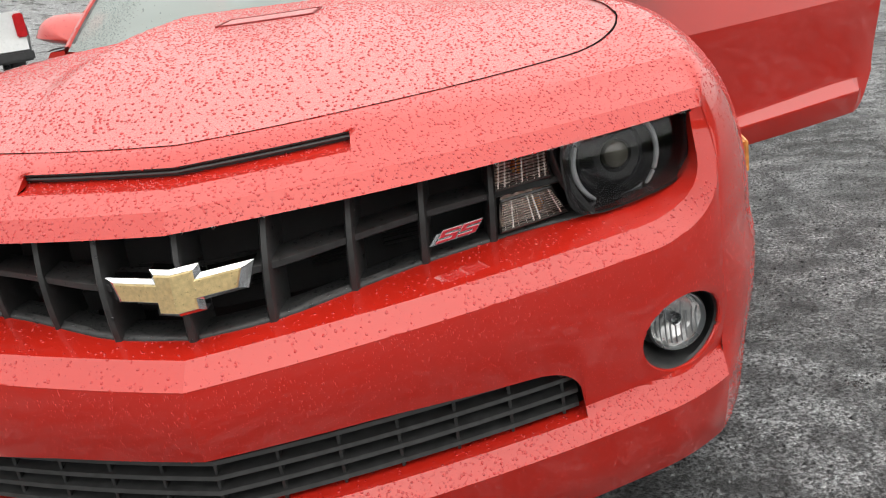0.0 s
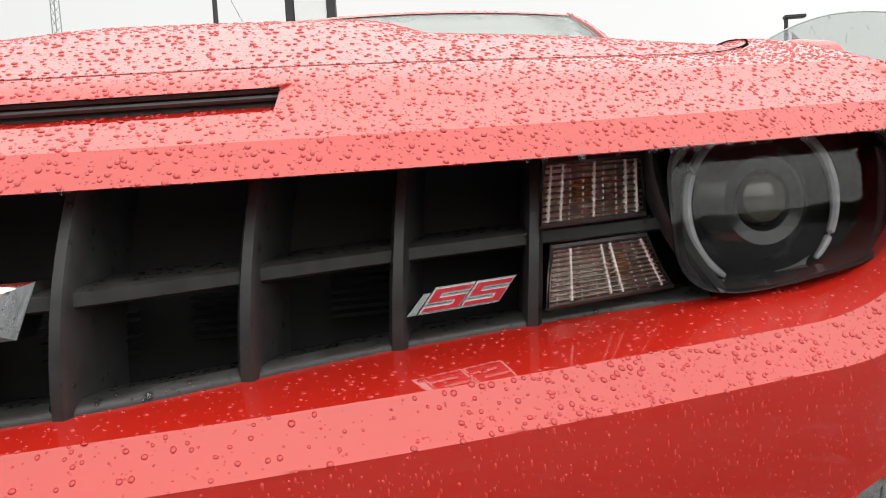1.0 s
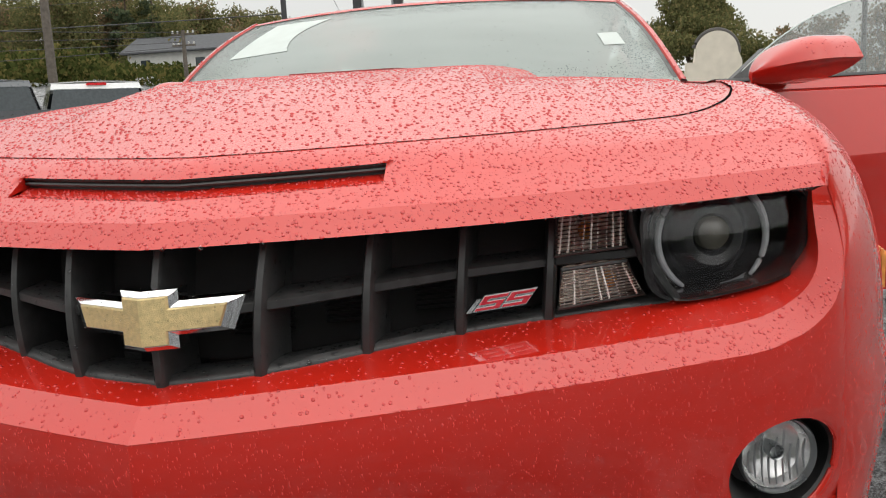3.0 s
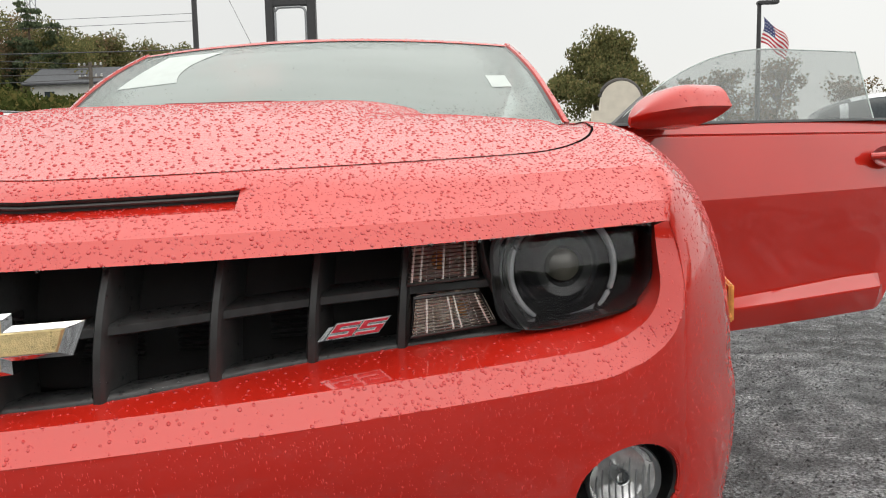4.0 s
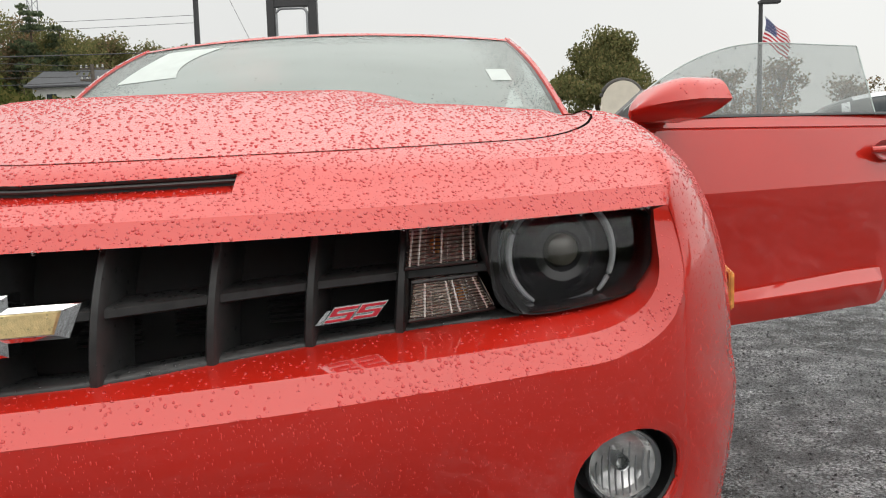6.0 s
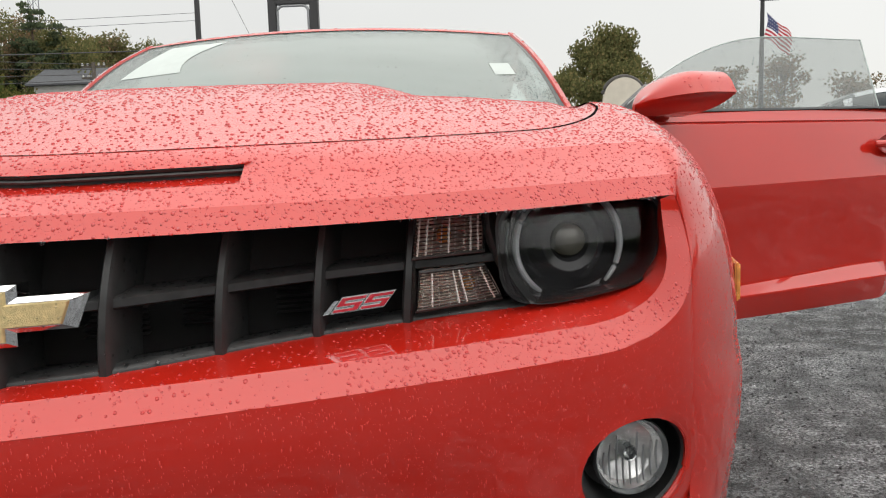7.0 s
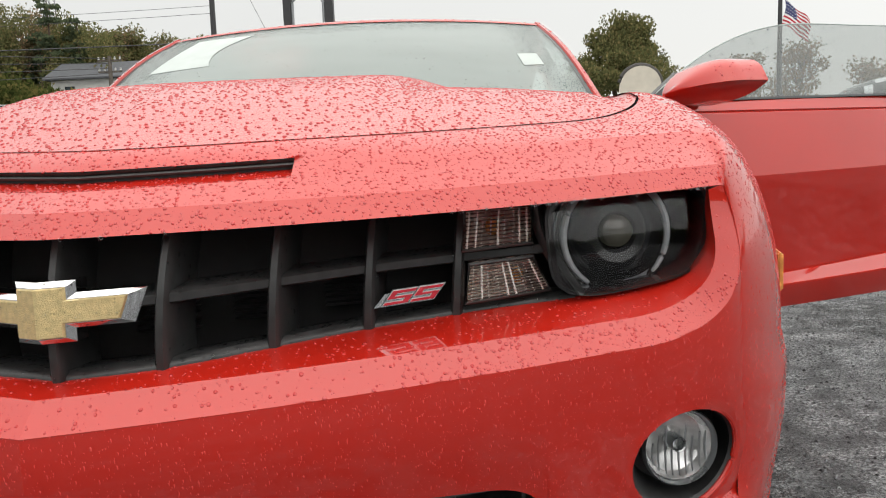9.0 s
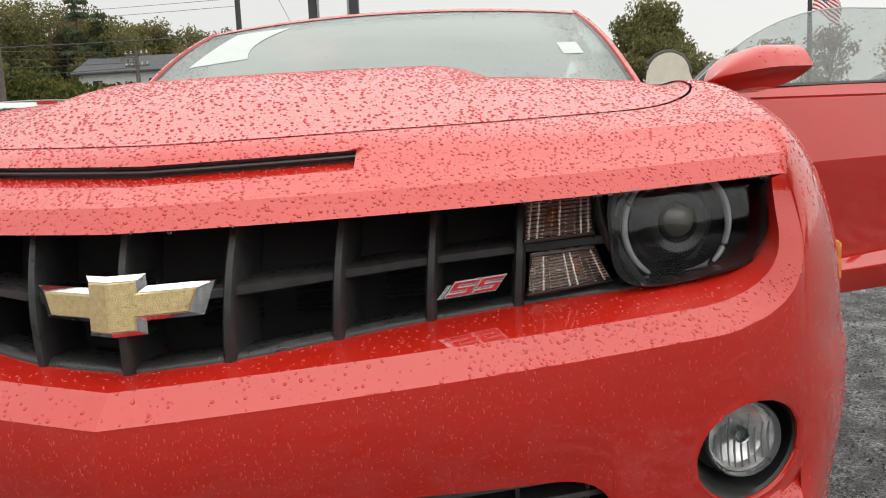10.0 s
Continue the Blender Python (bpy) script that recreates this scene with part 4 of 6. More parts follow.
both_sides("bulb_shield", lambda bm: lathe(bm, [(0.0075, 0.0), (0.0085, 0.004), (0.0100, 0.005), (0.0110, 0.003), (0.0110, -0.02), (0.0075, 0.0)], fog_pose(0.026, -0.006, 0.012), 28), SATIN, fogs, "round bulb shield")
both_sides("flutes", fog_ribs, mat("dark_glass_flute", (0.26, 0.27, 0.28), 0.1, 0.2, 0.5), fogs, "vertical mirror flutes")
for o in both_sides("lens", lambda bm: lathe(bm, [(0.048, -0.001), (0.040, 0.007), (0.022, 0.012), (0, 0.013)], fog_pose(0.030, -0.002, 0.006), 40), glass("fog_lens", (0.98, 0.98, 0.98), ior=1.28), fogs, "clear lens"):
    o.visible_shadow = False

# lower grille
low = part("lower_grille", (lambda b: (grid(b, lambda x, w: (x, face_y(x) + 0.10, 0.40 + 0.14 * w), span(-0.57, 0.57, 30), [0, 1]), b)[-1])(bmesh.new()), DARK, car, "black slatted lower grille")
for i in range(4):
    bm = bmesh.new()
    z = 0.432 + 0.0245 * i
    xe = 0.535 if i < 3 else 0.50

    def slat(x, w):
        prof = ((0.012, -0.007), (0.0, -0.002), (0.002, 0.004), (0.030, 0.010), (0.030, -0.007), (0.012, -0.007))
        return (x, face_y(x) - 0.030 + prof[w][0], z + prof[w][1])
    grid(bm, slat, span(-xe, xe, 60), range(6))
    part("slat", bm, PLASTIC, low, angle=40)
for i in range(-6, 7):
    x = i * 0.085
    bm = bmesh.new()
    box(bm, (x - 0.0025, face_y(x) - 0.024, 0.42), (x + 0.0025, face_y(x) + 0.03, low_top(x) - 0.004), None, 0.0008)
    part("divider", bm, PLASTIC, low)

# ---- windscreen, roof, cabin ----
def ws_base(x):
    return Vector((x, 1.46 + 0.35 * x * x, 1.012 + 0.05 * x * x))


def ws_head(x):
    return Vector((x * 0.80, 1.985 + 0.17 * x * x, 1.338 - 0.042 * x * x))


def ws_point(x, v, out=0.0):
    a, b = ws_base(x), ws_head(x)
    p = a.lerp(b, v)
    return p + Vector((0, -0.5, 0.85)) * (0.028 * math.sin(v * math.pi) + out)


bm = bmesh.new()
grid(bm, lambda x, v: ws_point(x, v), span(-0.765, 0.765, 40), span(-0.06, 0.955, 14))
screen = part("windscreen", bm, PANE, car, "pale windscreen beaded with rain", angle=60)
screen.visible_shadow = False
# black edge band and red pillars, header
both_sides("windscreen_band", lambda bm: grid(bm, lambda w, v: ws_point(0.752 + 0.013 * w, v, 0.0012), [0, 1], span(0, 1, 16)), mat("frit_band", (0.05, 0.055, 0.055), 0.2, vary=0.3), car)


def pillar(bm):
    def pt(w, v):
        a, b = ws_base(0.765), ws_head(0.765)
        p = ws_point(0.765, v) if v <= 1 else b
        ofs = ((0, 0, 0), (0.004, -0.002, 0.006), (0.018, 0.004, 0.004), (0.030, 0.022, -0.012), (0.032, 0.06, -0.04))[w]
        return p + Vector(ofs)
    grid(bm, pt, range(5), span(-0.03, 1, 18))


both_sides("windscreen_pillar", pillar, PAINT, car, angle=60)


def roof_pt(x, y):
    """x in half-widths of the header, y metres behind it."""
    h = ws_head(x * 0.765)
    wide = 1 + 0.10 * sm(0, 0.5, y) * 1
    z = h.z + 0.030 * math.sin(min(1, y / 0.9) * math.pi / 2) - 0.14 * max(0, y - 0.75) ** 1.7 - 0.03 * sm(0.8, 1.0, abs(x)) * sm(0, 0.3, y)
    return (h.x * wide, h.y + y, z)


bm = bmesh.new()
grid(bm, roof_pt, span(-1, 1, 40), [0, 0.015, 0.04, 0.1, 0.2, 0.35, 0.55, 0.75, 1.0, 1.3])
grid(bm, lambda x, w: Vector(roof_pt(x, 0)).lerp(ws_point(x * 0.765, 0.945, 0.003), w) + Vector((0, 0, 0.003 * math.sin(w * math.pi))), span(-1, 1, 40), span(0, 1, 4))
part("roof", bm, PAINT, car, angle=50)
bm = bmesh.new()
grid(bm, lambda x, w: (Vector(roof_pt(x, 1.3)).lerp(Vector((x * 0.60, 4.25, 1.04)), w)), span(-1, 1, 20), span(0, 1, 8))
part("rear_window", bm, mat("rear_glass_dark", (0.03, 0.035, 0.035), 0.1, vary=0.2), car, "dark rear window")


def quarter(bm):
    """Rear side panel from the door's edge to the tail, and the closed lower body."""
    def pt(k, w):
        y = 3.10 + k * (4.78 - 3.10)
        top = 1.00 + 0.05 * math.sin(k * math.pi)
        zb = arch(y, 3.83)
        z = top - (top - zb) * w
        x = 0.952 - 0.20 * max(0, k - 0.72) ** 2 * 4 - 0.05 * (max(0, 1 - w * 4)) ** 2
        return (x, y, z)
    grid(bm, pt, span(0, 1, 30), span(0, 1, 14))
    # deck
    grid(bm, lambda k, w: (Vector(pt(k, 0)) * 1).lerp(Vector((0, pt(k, 0)[1], pt(k, 0)[2] + 0.04)), w), span(0, 1, 20), span(0, 1, 6))
    # shoulder up to the roof
    grid(bm, lambda k, w: Vector(roof_pt(1, 0.62 + 0.68 * k)).lerp(Vector((0.90, 3.10 + 1.15 * k, 1.00)), w), span(0, 1, 10), span(0, 1, 5))


both_sides("rear_quarter", quarter, PAINT, car, angle=50)
bm = bmesh.new()
grid(bm, lambda x, w: (x * (0.89 - 0.02 * w), 4.78 + 0.05 * math.sin(w * math.pi), 1.0 - 0.70 * w), span(-1, 1, 20), span(0, 1, 10))
part("rear_fascia", bm, PAINT, car, angle=50)
both_sides("sill", lambda bm: box(bm, (0.80, 1.40, 0.20), (0.93, 3.15, 0.33), None, 0.02), PAINT, car)
bm = bmesh.new()
box(bm, (-0.78, 0.45, 0.18), (0.78, 4.7, 0.24), None, 0.01)
part("underbody", bm, RUBBER, car)
bm = bmesh.new()
grid(bm, lambda x, w: (x, 1.47 + 0.33 * x * x + 0.55 * w, 1.00 - 0.06 * w + 0.012 * math.sin(w * 9)), span(-0.72, 0.72, 20), span(0, 1, 8))
grid(bm, lambda x, w: (x, 2.10, 0.94 - 0.5 * w), span(-0.72, 0.72, 10), [0, 1])
part("dashboard", bm, DARK, car, "dark dashboard")
for sx in (-0.37, 0.37):
    bm = bmesh.new()
    box(bm, (sx - 0.25, 2.45, 0.36), (sx + 0.25, 2.96, 0.52), None, 0.05)
    box(bm, (sx - 0.25, -0.07, 0.0), (sx + 0.25, 0.07, 0.62), pose(0, 2.98, 0.48, -18) , 0.05)
    box(bm, (sx - 0.13, -0.05, 0.62), (sx + 0.13, 0.05, 0.80), pose(0, 2.98, 0.48, -18), 0.04)
    part("seat", bm, SEAT, car, "grey bucket seat")
bm = bmesh.new()
lathe(bm, [(0.165, 0.0), (0.18, 0.015), (0.195, 0.0), (0.18, -0.015), (0.165, 0.0)], pose(0.37, 2.22, 0.93, 65), 32)
part("steering_wheel", bm, RUBBER, car)
bm = bmesh.new()
box(bm, (-0.13, 2.02, 1.245), (0.13, 2.05, 1.305), None, 0.012)
part("interior_mirror", bm, RUBBER, car)
# cowl tray and wipers
bm = bmesh.new()
grid(bm, lambda x, w: (x, cowl_y(x) + 0.006 + (ws_base(x).y - cowl_y(x) + 0.02) * w, hood_point(max(-0.7275, min(0.7275, x)), 1)[2] - 0.022 + 0.0 * w), span(-0.76, 0.76, 30), [0, 1])
part("cowl_tray", bm, PLASTIC, car, "black plastic cowl")
for x0, x1, v0, v1 in ((-0.55, 0.02, -0.055, -0.035), (0.20, 0.46, 0.10, 0.06)):
    bm = bmesh.new()
    sweep(bm, [ws_point(x0 + (x1 - x0) * q, v0 + (v1 - v0) * q, 0.004) for q in span(0, 1, 10)], 0.006, 6)
    sweep(bm, [ws_point(x0 + (x1 - x0) * q, v0 - 0.01 + (v1 - v0) * q, 0.008) for q in span(0, 0.6, 5)], 0.006, 6)
    part("wiper", bm, RUBBER, car, "black wiper blade")
# papers behind the glass
bm = bmesh.new()
grid(bm, lambda u, v: ws_point(0.605 + 0.065 * u - 0.005 * v, 0.325 + 0.125 * v, 0.0016), [0, 0.5, 1], [0, 0.5, 1])
part("windscreen_sticker", bm, PAPER, car, "small white windscreen sticker")
bm = bmesh.new()
grid(bm, lambda u, v: ws_point(-0.66 + 0.05 * v + (0.22 - 0.17 * v + 0.19 * v * v) * u, 0.41 + 0.45 * v + 0.05 * u * (1 - v), 0.0014), span(0, 1, 12), span(0, 1, 10))
part("windscreen_sheet", bm, PAPER, car, "large white sheet inside the windscreen")

# a grey band just behind the top middle of the windscreen
bm = bmesh.new()
grid(bm, lambda u, v: ws_point(-0.16 + 0.34 * u + 0.012 * (0.5 - u) * (1 - v), 0.955 - (0.085 - 0.05 * (2 * u - 1) ** 4) * (1 - v), -0.004), span(0, 1, 14), span(0, 1, 4))
part("mirror_shade_band", bm, mat("grey_top_band", (0.13, 0.15, 0.15), 0.6, vary=0.1), screen, "grey band behind the glass at its top middle")

# ---- doors ----
DOOR_L = 1.35


def build_door(parent, side, inset):
    """A door in its own frame: x outwards (times side), y along it from the hinge, z up."""
    def s(v):
        return (side * v[0], v[1], v[2])

    def foot(k):
        return 0.332 + 0.16 * max(0.0, (k - 0.91) / 0.09) ** 2

    def skin(k, j):
        """Levels from the sill of the window down to the foot: (outward, height)."""
        strip = 0.030 * min(1, max(0, (k - 0.3) / 0.5))
        levels = ((-0.048, 1.022 + 0.014 * k), (-0.036, 1.006), (-0.030, 0.995), (-0.0345, 0.9915), (-0.029, 0.986), (-0.020, 0.95), (-0.006, 0.89), (0.008, 0.83),
                  (0.018, 0.777 + 0.018 * k), (0.0175, 0.768 + 0.018 * k), (0.006, 0.70), (-0.008, 0.62), (-0.020, 0.53), (-0.028, 0.445 + strip), (-0.027, 0.437 + strip),
                  (0.010, 0.414 + 0.3 * strip), (0.011, 0.408 + 0.3 * strip), (-0.002, 0.37), (-0.018, foot(k)))
        x, z = levels[j]
        z = max(z, foot(k))
        x += (-0.02 - x) * sm(0.90, 0.95, k) * sm(0.52, 0.46, levels[j][1])
        return s((x - 0.02 * (2 * k - 1) ** 2, k * DOOR_L, z))
    nl = 19
    kk = [0, 0.01, 0.03] + span(0.08, 0.88, 16) + [0.91, 0.93, 0.95, 0.97, 0.985, 1]

    def inner(k, j):
        return Vector(s((-0.13, k * DOOR_L, skin(k, j)[2])))
    bm = bmesh.new()
    grid(bm, skin, kk, range(nl))
    grid(bm, inner, kk, (1, 6, 10, 18))
    for k in (0, 1):
        grid(bm, lambda w, j: Vector(skin(k, j)).lerp(inner(k, j), w), [0, 1], range(nl))
    grid(bm, lambda k, w: Vector(skin(k, 18)).lerp(inner(k, 18), w), kk, [0, 1])
    part("door_panel", bm, PAINT, parent, angle=12)
    # window seal and glass
    bm = bmesh.new()
    grid(bm, lambda k, w: s((-0.046 - 0.10 * w, 0.01 + k * (DOOR_L - 0.02), 1.024 + 0.014 * k + 0.010 * math.sin(w * math.pi))), span(0, 1, 10), span(0, 1, 4))
    part("window_seal", bm, RUBBER, parent, "black window seal")
    bm = bmesh.new()

    def pane(k, w):
        y = -0.02 + 0.9 * inset + k * 1.225
        top = 0.274 * (1 - (1 - min(1, k / 0.60)) ** 2.3) - 0.01 * max(0, k - 0.6)
        lean = 0.11 * w * top / 0.274
        return s((-inset - lean, y + 0.9 * lean - 0.075 * w * sm(0.8, 1.0, k), 1.022 + 0.014 * k + top * w))
    grid(bm, pane, span(0, 1, 30), span(0, 1, 6))
    g = part("door_glass", bm, DOOR_PANE, parent, "tinted frameless side window with raindrops", angle=60)
    g.visible_shadow = False
    bm = bmesh.new()
    sweep(bm, [pane(k, 1) for k in span(0, 1, 30)] + [pane(1, w) for w in (0.75, 0.5, 0.25, 0)], 0.0025, 6)
    part("glass_edge", bm, mat("ground_glass_edge", (0.45, 0.52, 0.50), 0.3), parent, "pale glass edge")
    # corner piece before the mirror
    bm = bmesh.new()
    prism(bm, [(0.06, 1.02), (0.30, 1.02), (0.27, 1.12), (0.235, 1.125)], lambda a, b, d: Vector(s((0.004 - inset - d - 0.42 * (b - 1.02), a, b))), 0.02)
    part("corner_trim", bm, PLASTIC, parent, "black corner trim")
    # handle in its cup
    bm = bmesh.new()
    lathe(bm, [(0.070, 0.0), (0.060, -0.006), (0.03, -0.016), (0.0, -0.018)], Matrix(((0, 0, side, side * 0.006), (1.25, 0, 0, 1.235), (0, 0.55, 0, 0.905), (0, 0, 0, 1))), 32)
    part("handle_cup", bm, mat("handle_cup_red", (0.42, 0.014, 0.012), 0.35, 0, 1.0, 0.05), parent)
    bm = bmesh.new()
    sweep(bm, [s((0.006 + 0.026 * math.sin(q * math.pi) ** 0.5, 1.14 + 0.20 * q, 0.905 + 0.010 * q)) for q in span(0, 1, 12)], 0.013, 10)
    part("door_handle", bm, PAINT, parent, "red pull handle")
    # mirror
    near, high, back = (0.0, -0.011, 0.0) if side > 0 else (-0.13, -0.010, 0.20)
    bm = bmesh.new()

    def shell(a, w):
        q = a * math.tau
        e = 0.62
        cx, cz = math.copysign(abs(math.cos(q)) ** e, math.cos(q)), math.copysign(abs(math.sin(q)) ** e, math.sin(q))
        grow = math.sin(min(1.0, w / 0.62 + 1e-4) * math.pi / 2) ** 0.62
        tall = 0.062 * (0.62 + 0.38 * grow)
        z = 1.078 + cz * tall * (1 if cz > 0 else 0.85) * grow + 0.016 * cx - 0.040 * (1 - grow)
        lean = (0.035 * (cz + 0.30) if cz > -0.30 else 0.075 * (-0.30 - cz)) * grow
        x = near + 0.125 - 0.05 * (1 - grow) + cx * 0.125 * grow - lean
        return s((x, 0.005 + back + 0.225 * w, z + high))
    grid(bm, shell, span(0, 1, 48), span(0, 1, 18))
    bmesh.ops.remove_doubles(bm, verts=bm.verts, dist=0.0005)
    part("mirror", bm, PAINT, parent, "red door mirror with raindrops", angle=50)
    bm = bmesh.new()
    prism(bm, [(-0.07, 0.0), (0.10, 0.0), (0.10, 0.085), (-0.02, 0.075)], lambda a, b, d: Vector(s((-0.05 + b * 1.15, 0.17 + back + a * 0.7, 1.020 + b * 0.40 + d * 0.03 - 0.01))), 1.0)
    part("mirror_arm", bm, PAINT, parent, angle=40)
    bm = bmesh.new()
    grid(bm, lambda a, w: (Vector(shell(a, 0.97)) - Vector(s((0.125 + near, 0.223 + back, 1.078 + high)))) * (0.96 * w) + Vector(s((0.125 + near, 0.223 + back, 1.078 + high))), span(0, 1, 36), [0.05, 1])
    part("mirror_glass", bm, CHROME, parent, "mirror glass")


open_door = thing("door", "", "", pose(0.93, 1.75, 0, 0, 0, -61))
open_door.parent = car
tagged(open_door, "red driver's door standing wide open")
build_door(open_door, 1, 0.105)
shut_door = thing("door", "", "", pose(-0.945, 1.75, 0, 0, 0, 0))
shut_door.parent = car
tagged(shut_door, "red closed passenger door")
build_door(shut_door, -1, 0.165)


# ---- wheels ----
def wheel(parent, m, r=WHEEL_R, wide=0.24):
    bm = bmesh.new()
    lathe(bm, [(r * 0.70, -wide / 2), (r * 0.93, -wide / 2), (r, -wide / 2 + 0.03), (r, wide / 2 - 0.03), (r * 0.93, wide / 2), (r * 0.70, wide / 2), (r * 0.70, -wide / 2)], m, 40)
    w = part("wheel", bm, RUBBER, parent, "black tyre")
    bm = bmesh.new()
    lathe(bm, [(r * 0.70, -wide / 2), (r * 0.70, wide / 2 - 0.005), (r * 0.66, wide / 2), (r * 0.64, wide / 2 - 0.05)], m, 40)
    lathe(bm, [(0.06, wide / 2 - 0.06), (0.055, wide / 2 - 0.03), (0, wide / 2 - 0.025)], m, 20)
    for k in range(5):
        a = k * math.tau / 5
        box(bm, (0.03, -0.028, wide / 2 - 0.075), (r * 0.68, 0.028, wide / 2 - 0.03), m @ Matrix.Rotation(a, 4, "Z"), 0.006)
    part("rim", bm, GALV, w, "five-spoke rim")
    return w


for wy in (WHEEL_Y, 3.83):
    for sgn in (1, -1):
        wheel(car, pose(sgn * 0.82, wy, WHEEL_R - DROP * 1.0, 0, 90 * sgn, 0))
    both_sides("wheel_well", lambda bm: lathe(bm, [(0.405, -0.24), (0.405, 0.10), ], pose(0.82, wy, 0.36, 0, 90, 0), 32), RUBBER, car)


# ---- pickups and cars parked on the lot ----
def pickup(name, label, paint, m):
    """A crew-cab pickup: y forwards from its tailgate at the origin, z up."""
    t = thing(name, label, "pickup", m, "pickups parked beside the lot")
    bm = bmesh.new()

    def side(k, w):
        y = 5.7 * k
        top = 1.30 if k < 0.33 else (1.28 if k < 0.72 else 1.28 - 0.10 * (k - 0.72) / 0.28)
        return (1.0 - 0.05 * (2 * w - 1) ** 2, y, top - (top - 0.55) * w)
    for s in (1, -1):
        grid(bm, lambda k, w: (lambda p: (s * p[0], p[1], p[2]))(side(k, w)), span(0, 1, 24), span(0, 1, 6))
    grid(bm, lambda x, w: (x, 0.0 + 0.02 * math.sin(w * math.pi), 1.30 - 0.62 * w), span(-0.95, 0.95, 8), span(0, 1, 6))
    grid(bm, lambda x, w: (x, 3.95 + 1.75 * w, 1.30 - 0.12 * w + 0.05 * (1 - x * x)), span(-0.95, 0.95, 8), span(0, 1, 6))
    grid(bm, lambda x, w: (x, 5.7 + 0.05 * math.sin(w * math.pi), 1.18 - 0.65 * w), span(-0.95, 0.95, 8), span(0, 1, 4))
    grid(bm, lambda x, w: (x, 0.06 + 1.8 * w, 0.85), span(-0.9, 0.9, 2), [0, 1])
    for s in (1, -1):
        grid(bm, lambda w, k: (s * (0.95 - 0.09 * w), 0.05 + 1.8 * k, 1.30), [0, 1], [0, 1])
    part("body", bm, paint, t, angle=40)
    bm = bmesh.new()

    def cab(a, v):
        low = [(0.95, 1.88), (0.95, 4.10), (-0.95, 4.10), (-0.95, 1.88)]
        up = [(0.78, 2.00), (0.78, 3.35), (-0.78, 3.35), (-0.78, 2.00)]
        i = a % 4
        p, q = Vector(low[i]), Vector(up[i])
        r = p.lerp(q, v)
        return (r.x, r.y, 1.28 + 0.60 * v)
    grid(bm, cab, [0, 1, 2, 3, 4], [0, 0.12])
    grid(bm, cab, [0, 1, 2, 3, 4], [0.82, 1])
    for a, b, c in ((0, 0.40, 0.48), (0, 0.0, 0.06), (0, 0.9, 1.0)):
        for i in (0, 2):
            p0, p1 = Vector(cab(i, 0)), Vector(cab(i + 1, 0))
            q0, q1 = Vector(cab(i, 1)), Vector(cab(i + 1, 1))
            bb, cc = (b, c) if i == 0 else (1 - c, 1 - b)
            bm.faces.new([bm.verts.new(v) for v in (p0.lerp(p1, bb), p0.lerp(p1, cc), q0.lerp(q1, cc), q0.lerp(q1, bb))])
    grid(bm, lambda x, y: (x * 0.78, 2.0 + 1.35 * y, 1.88 + 0.05 * math.sin(y * math.pi) + 0.03 * (1 - x * x)), span(-1, 1, 8), span(0, 1, 6))
    part("cab", bm, paint, t, angle=40)
    for i in range(4):
        bm = bmesh.new()

        def win(u, v):
            a, b = Vector(cab(i, 0.10 + 0.74 * v)), Vector(cab(i + 1, 0.10 + 0.74 * v))
            p = a.lerp(b, u)
            return p * 1 - Vector((p.x, 0, 0)) * 0.012
        grid(bm, win, [0.03, 0.97], [0, 1])
        part("window", bm, FAR_PANE, t, "dark window")
    for s in (1, -1):
        bm = bmesh.new()
        box(bm, (s * 0.90 - 0.08, -0.03, 0.88), (s * 0.90 + 0.08, 0.10, 1.26), None, 0.02)
        part("tail_lamp", bm, TAIL, t, "red tail lamp")
    bm = bmesh.new()
    box(bm, (-0.18, 1.95, 1.84), (0.18, 1.99, 1.89), None, 0.008)
    part("brake_lamp", bm, TAIL, t, "high red brake lamp")
    bm = bmesh.new()
    box(bm, (-0.98, -0.14, 0.50), (0.98, 0.02, 0.68), None, 0.03)
    part("bumper", bm, STEEL, t, "dark rear bumper")
    bm = bmesh.new()
    for i in range(3):
        box(bm, (-0.62 + 0.19 * i, -0.012, 1.02), (-0.48 + 0.19 * i, 0.01, 1.12), None, 0.004)
    part("lettering_bars", bm, STEEL, t, "dark raised marks on the tailgate")
    bm = bmesh.new()
    box(bm, (-0.16, -0.025, 1.14), (0.16, 0.0, 1.22), None, 0.01)
    part("tailgate_handle", bm, STEEL, t)
    for y in (1.15, 4.75):
        for s in (1, -1):
            wheel(t, pose(s * 0.86, y, 0.40, 0, 90 * s, 0), 0.40, 0.26)
    return t


def facing(x, y, fx, fy, z=0.0):
    return pose(x, y, land(x, y) + z, 0, 0, math.degrees(math.atan2(-fx, fy)))


pickup("pickup_truck", "white crew-cab pickup parked on the wet lot", WHITE_PAINT, facing(-7.25, 12.8, -0.6, 0.8, -0.05))
pickup("pickup_truck", "dark grey pickup parked beside the white one", GREY_PAINT, facing(-8.75, 11.6, -0.6, 0.8, 0.0))


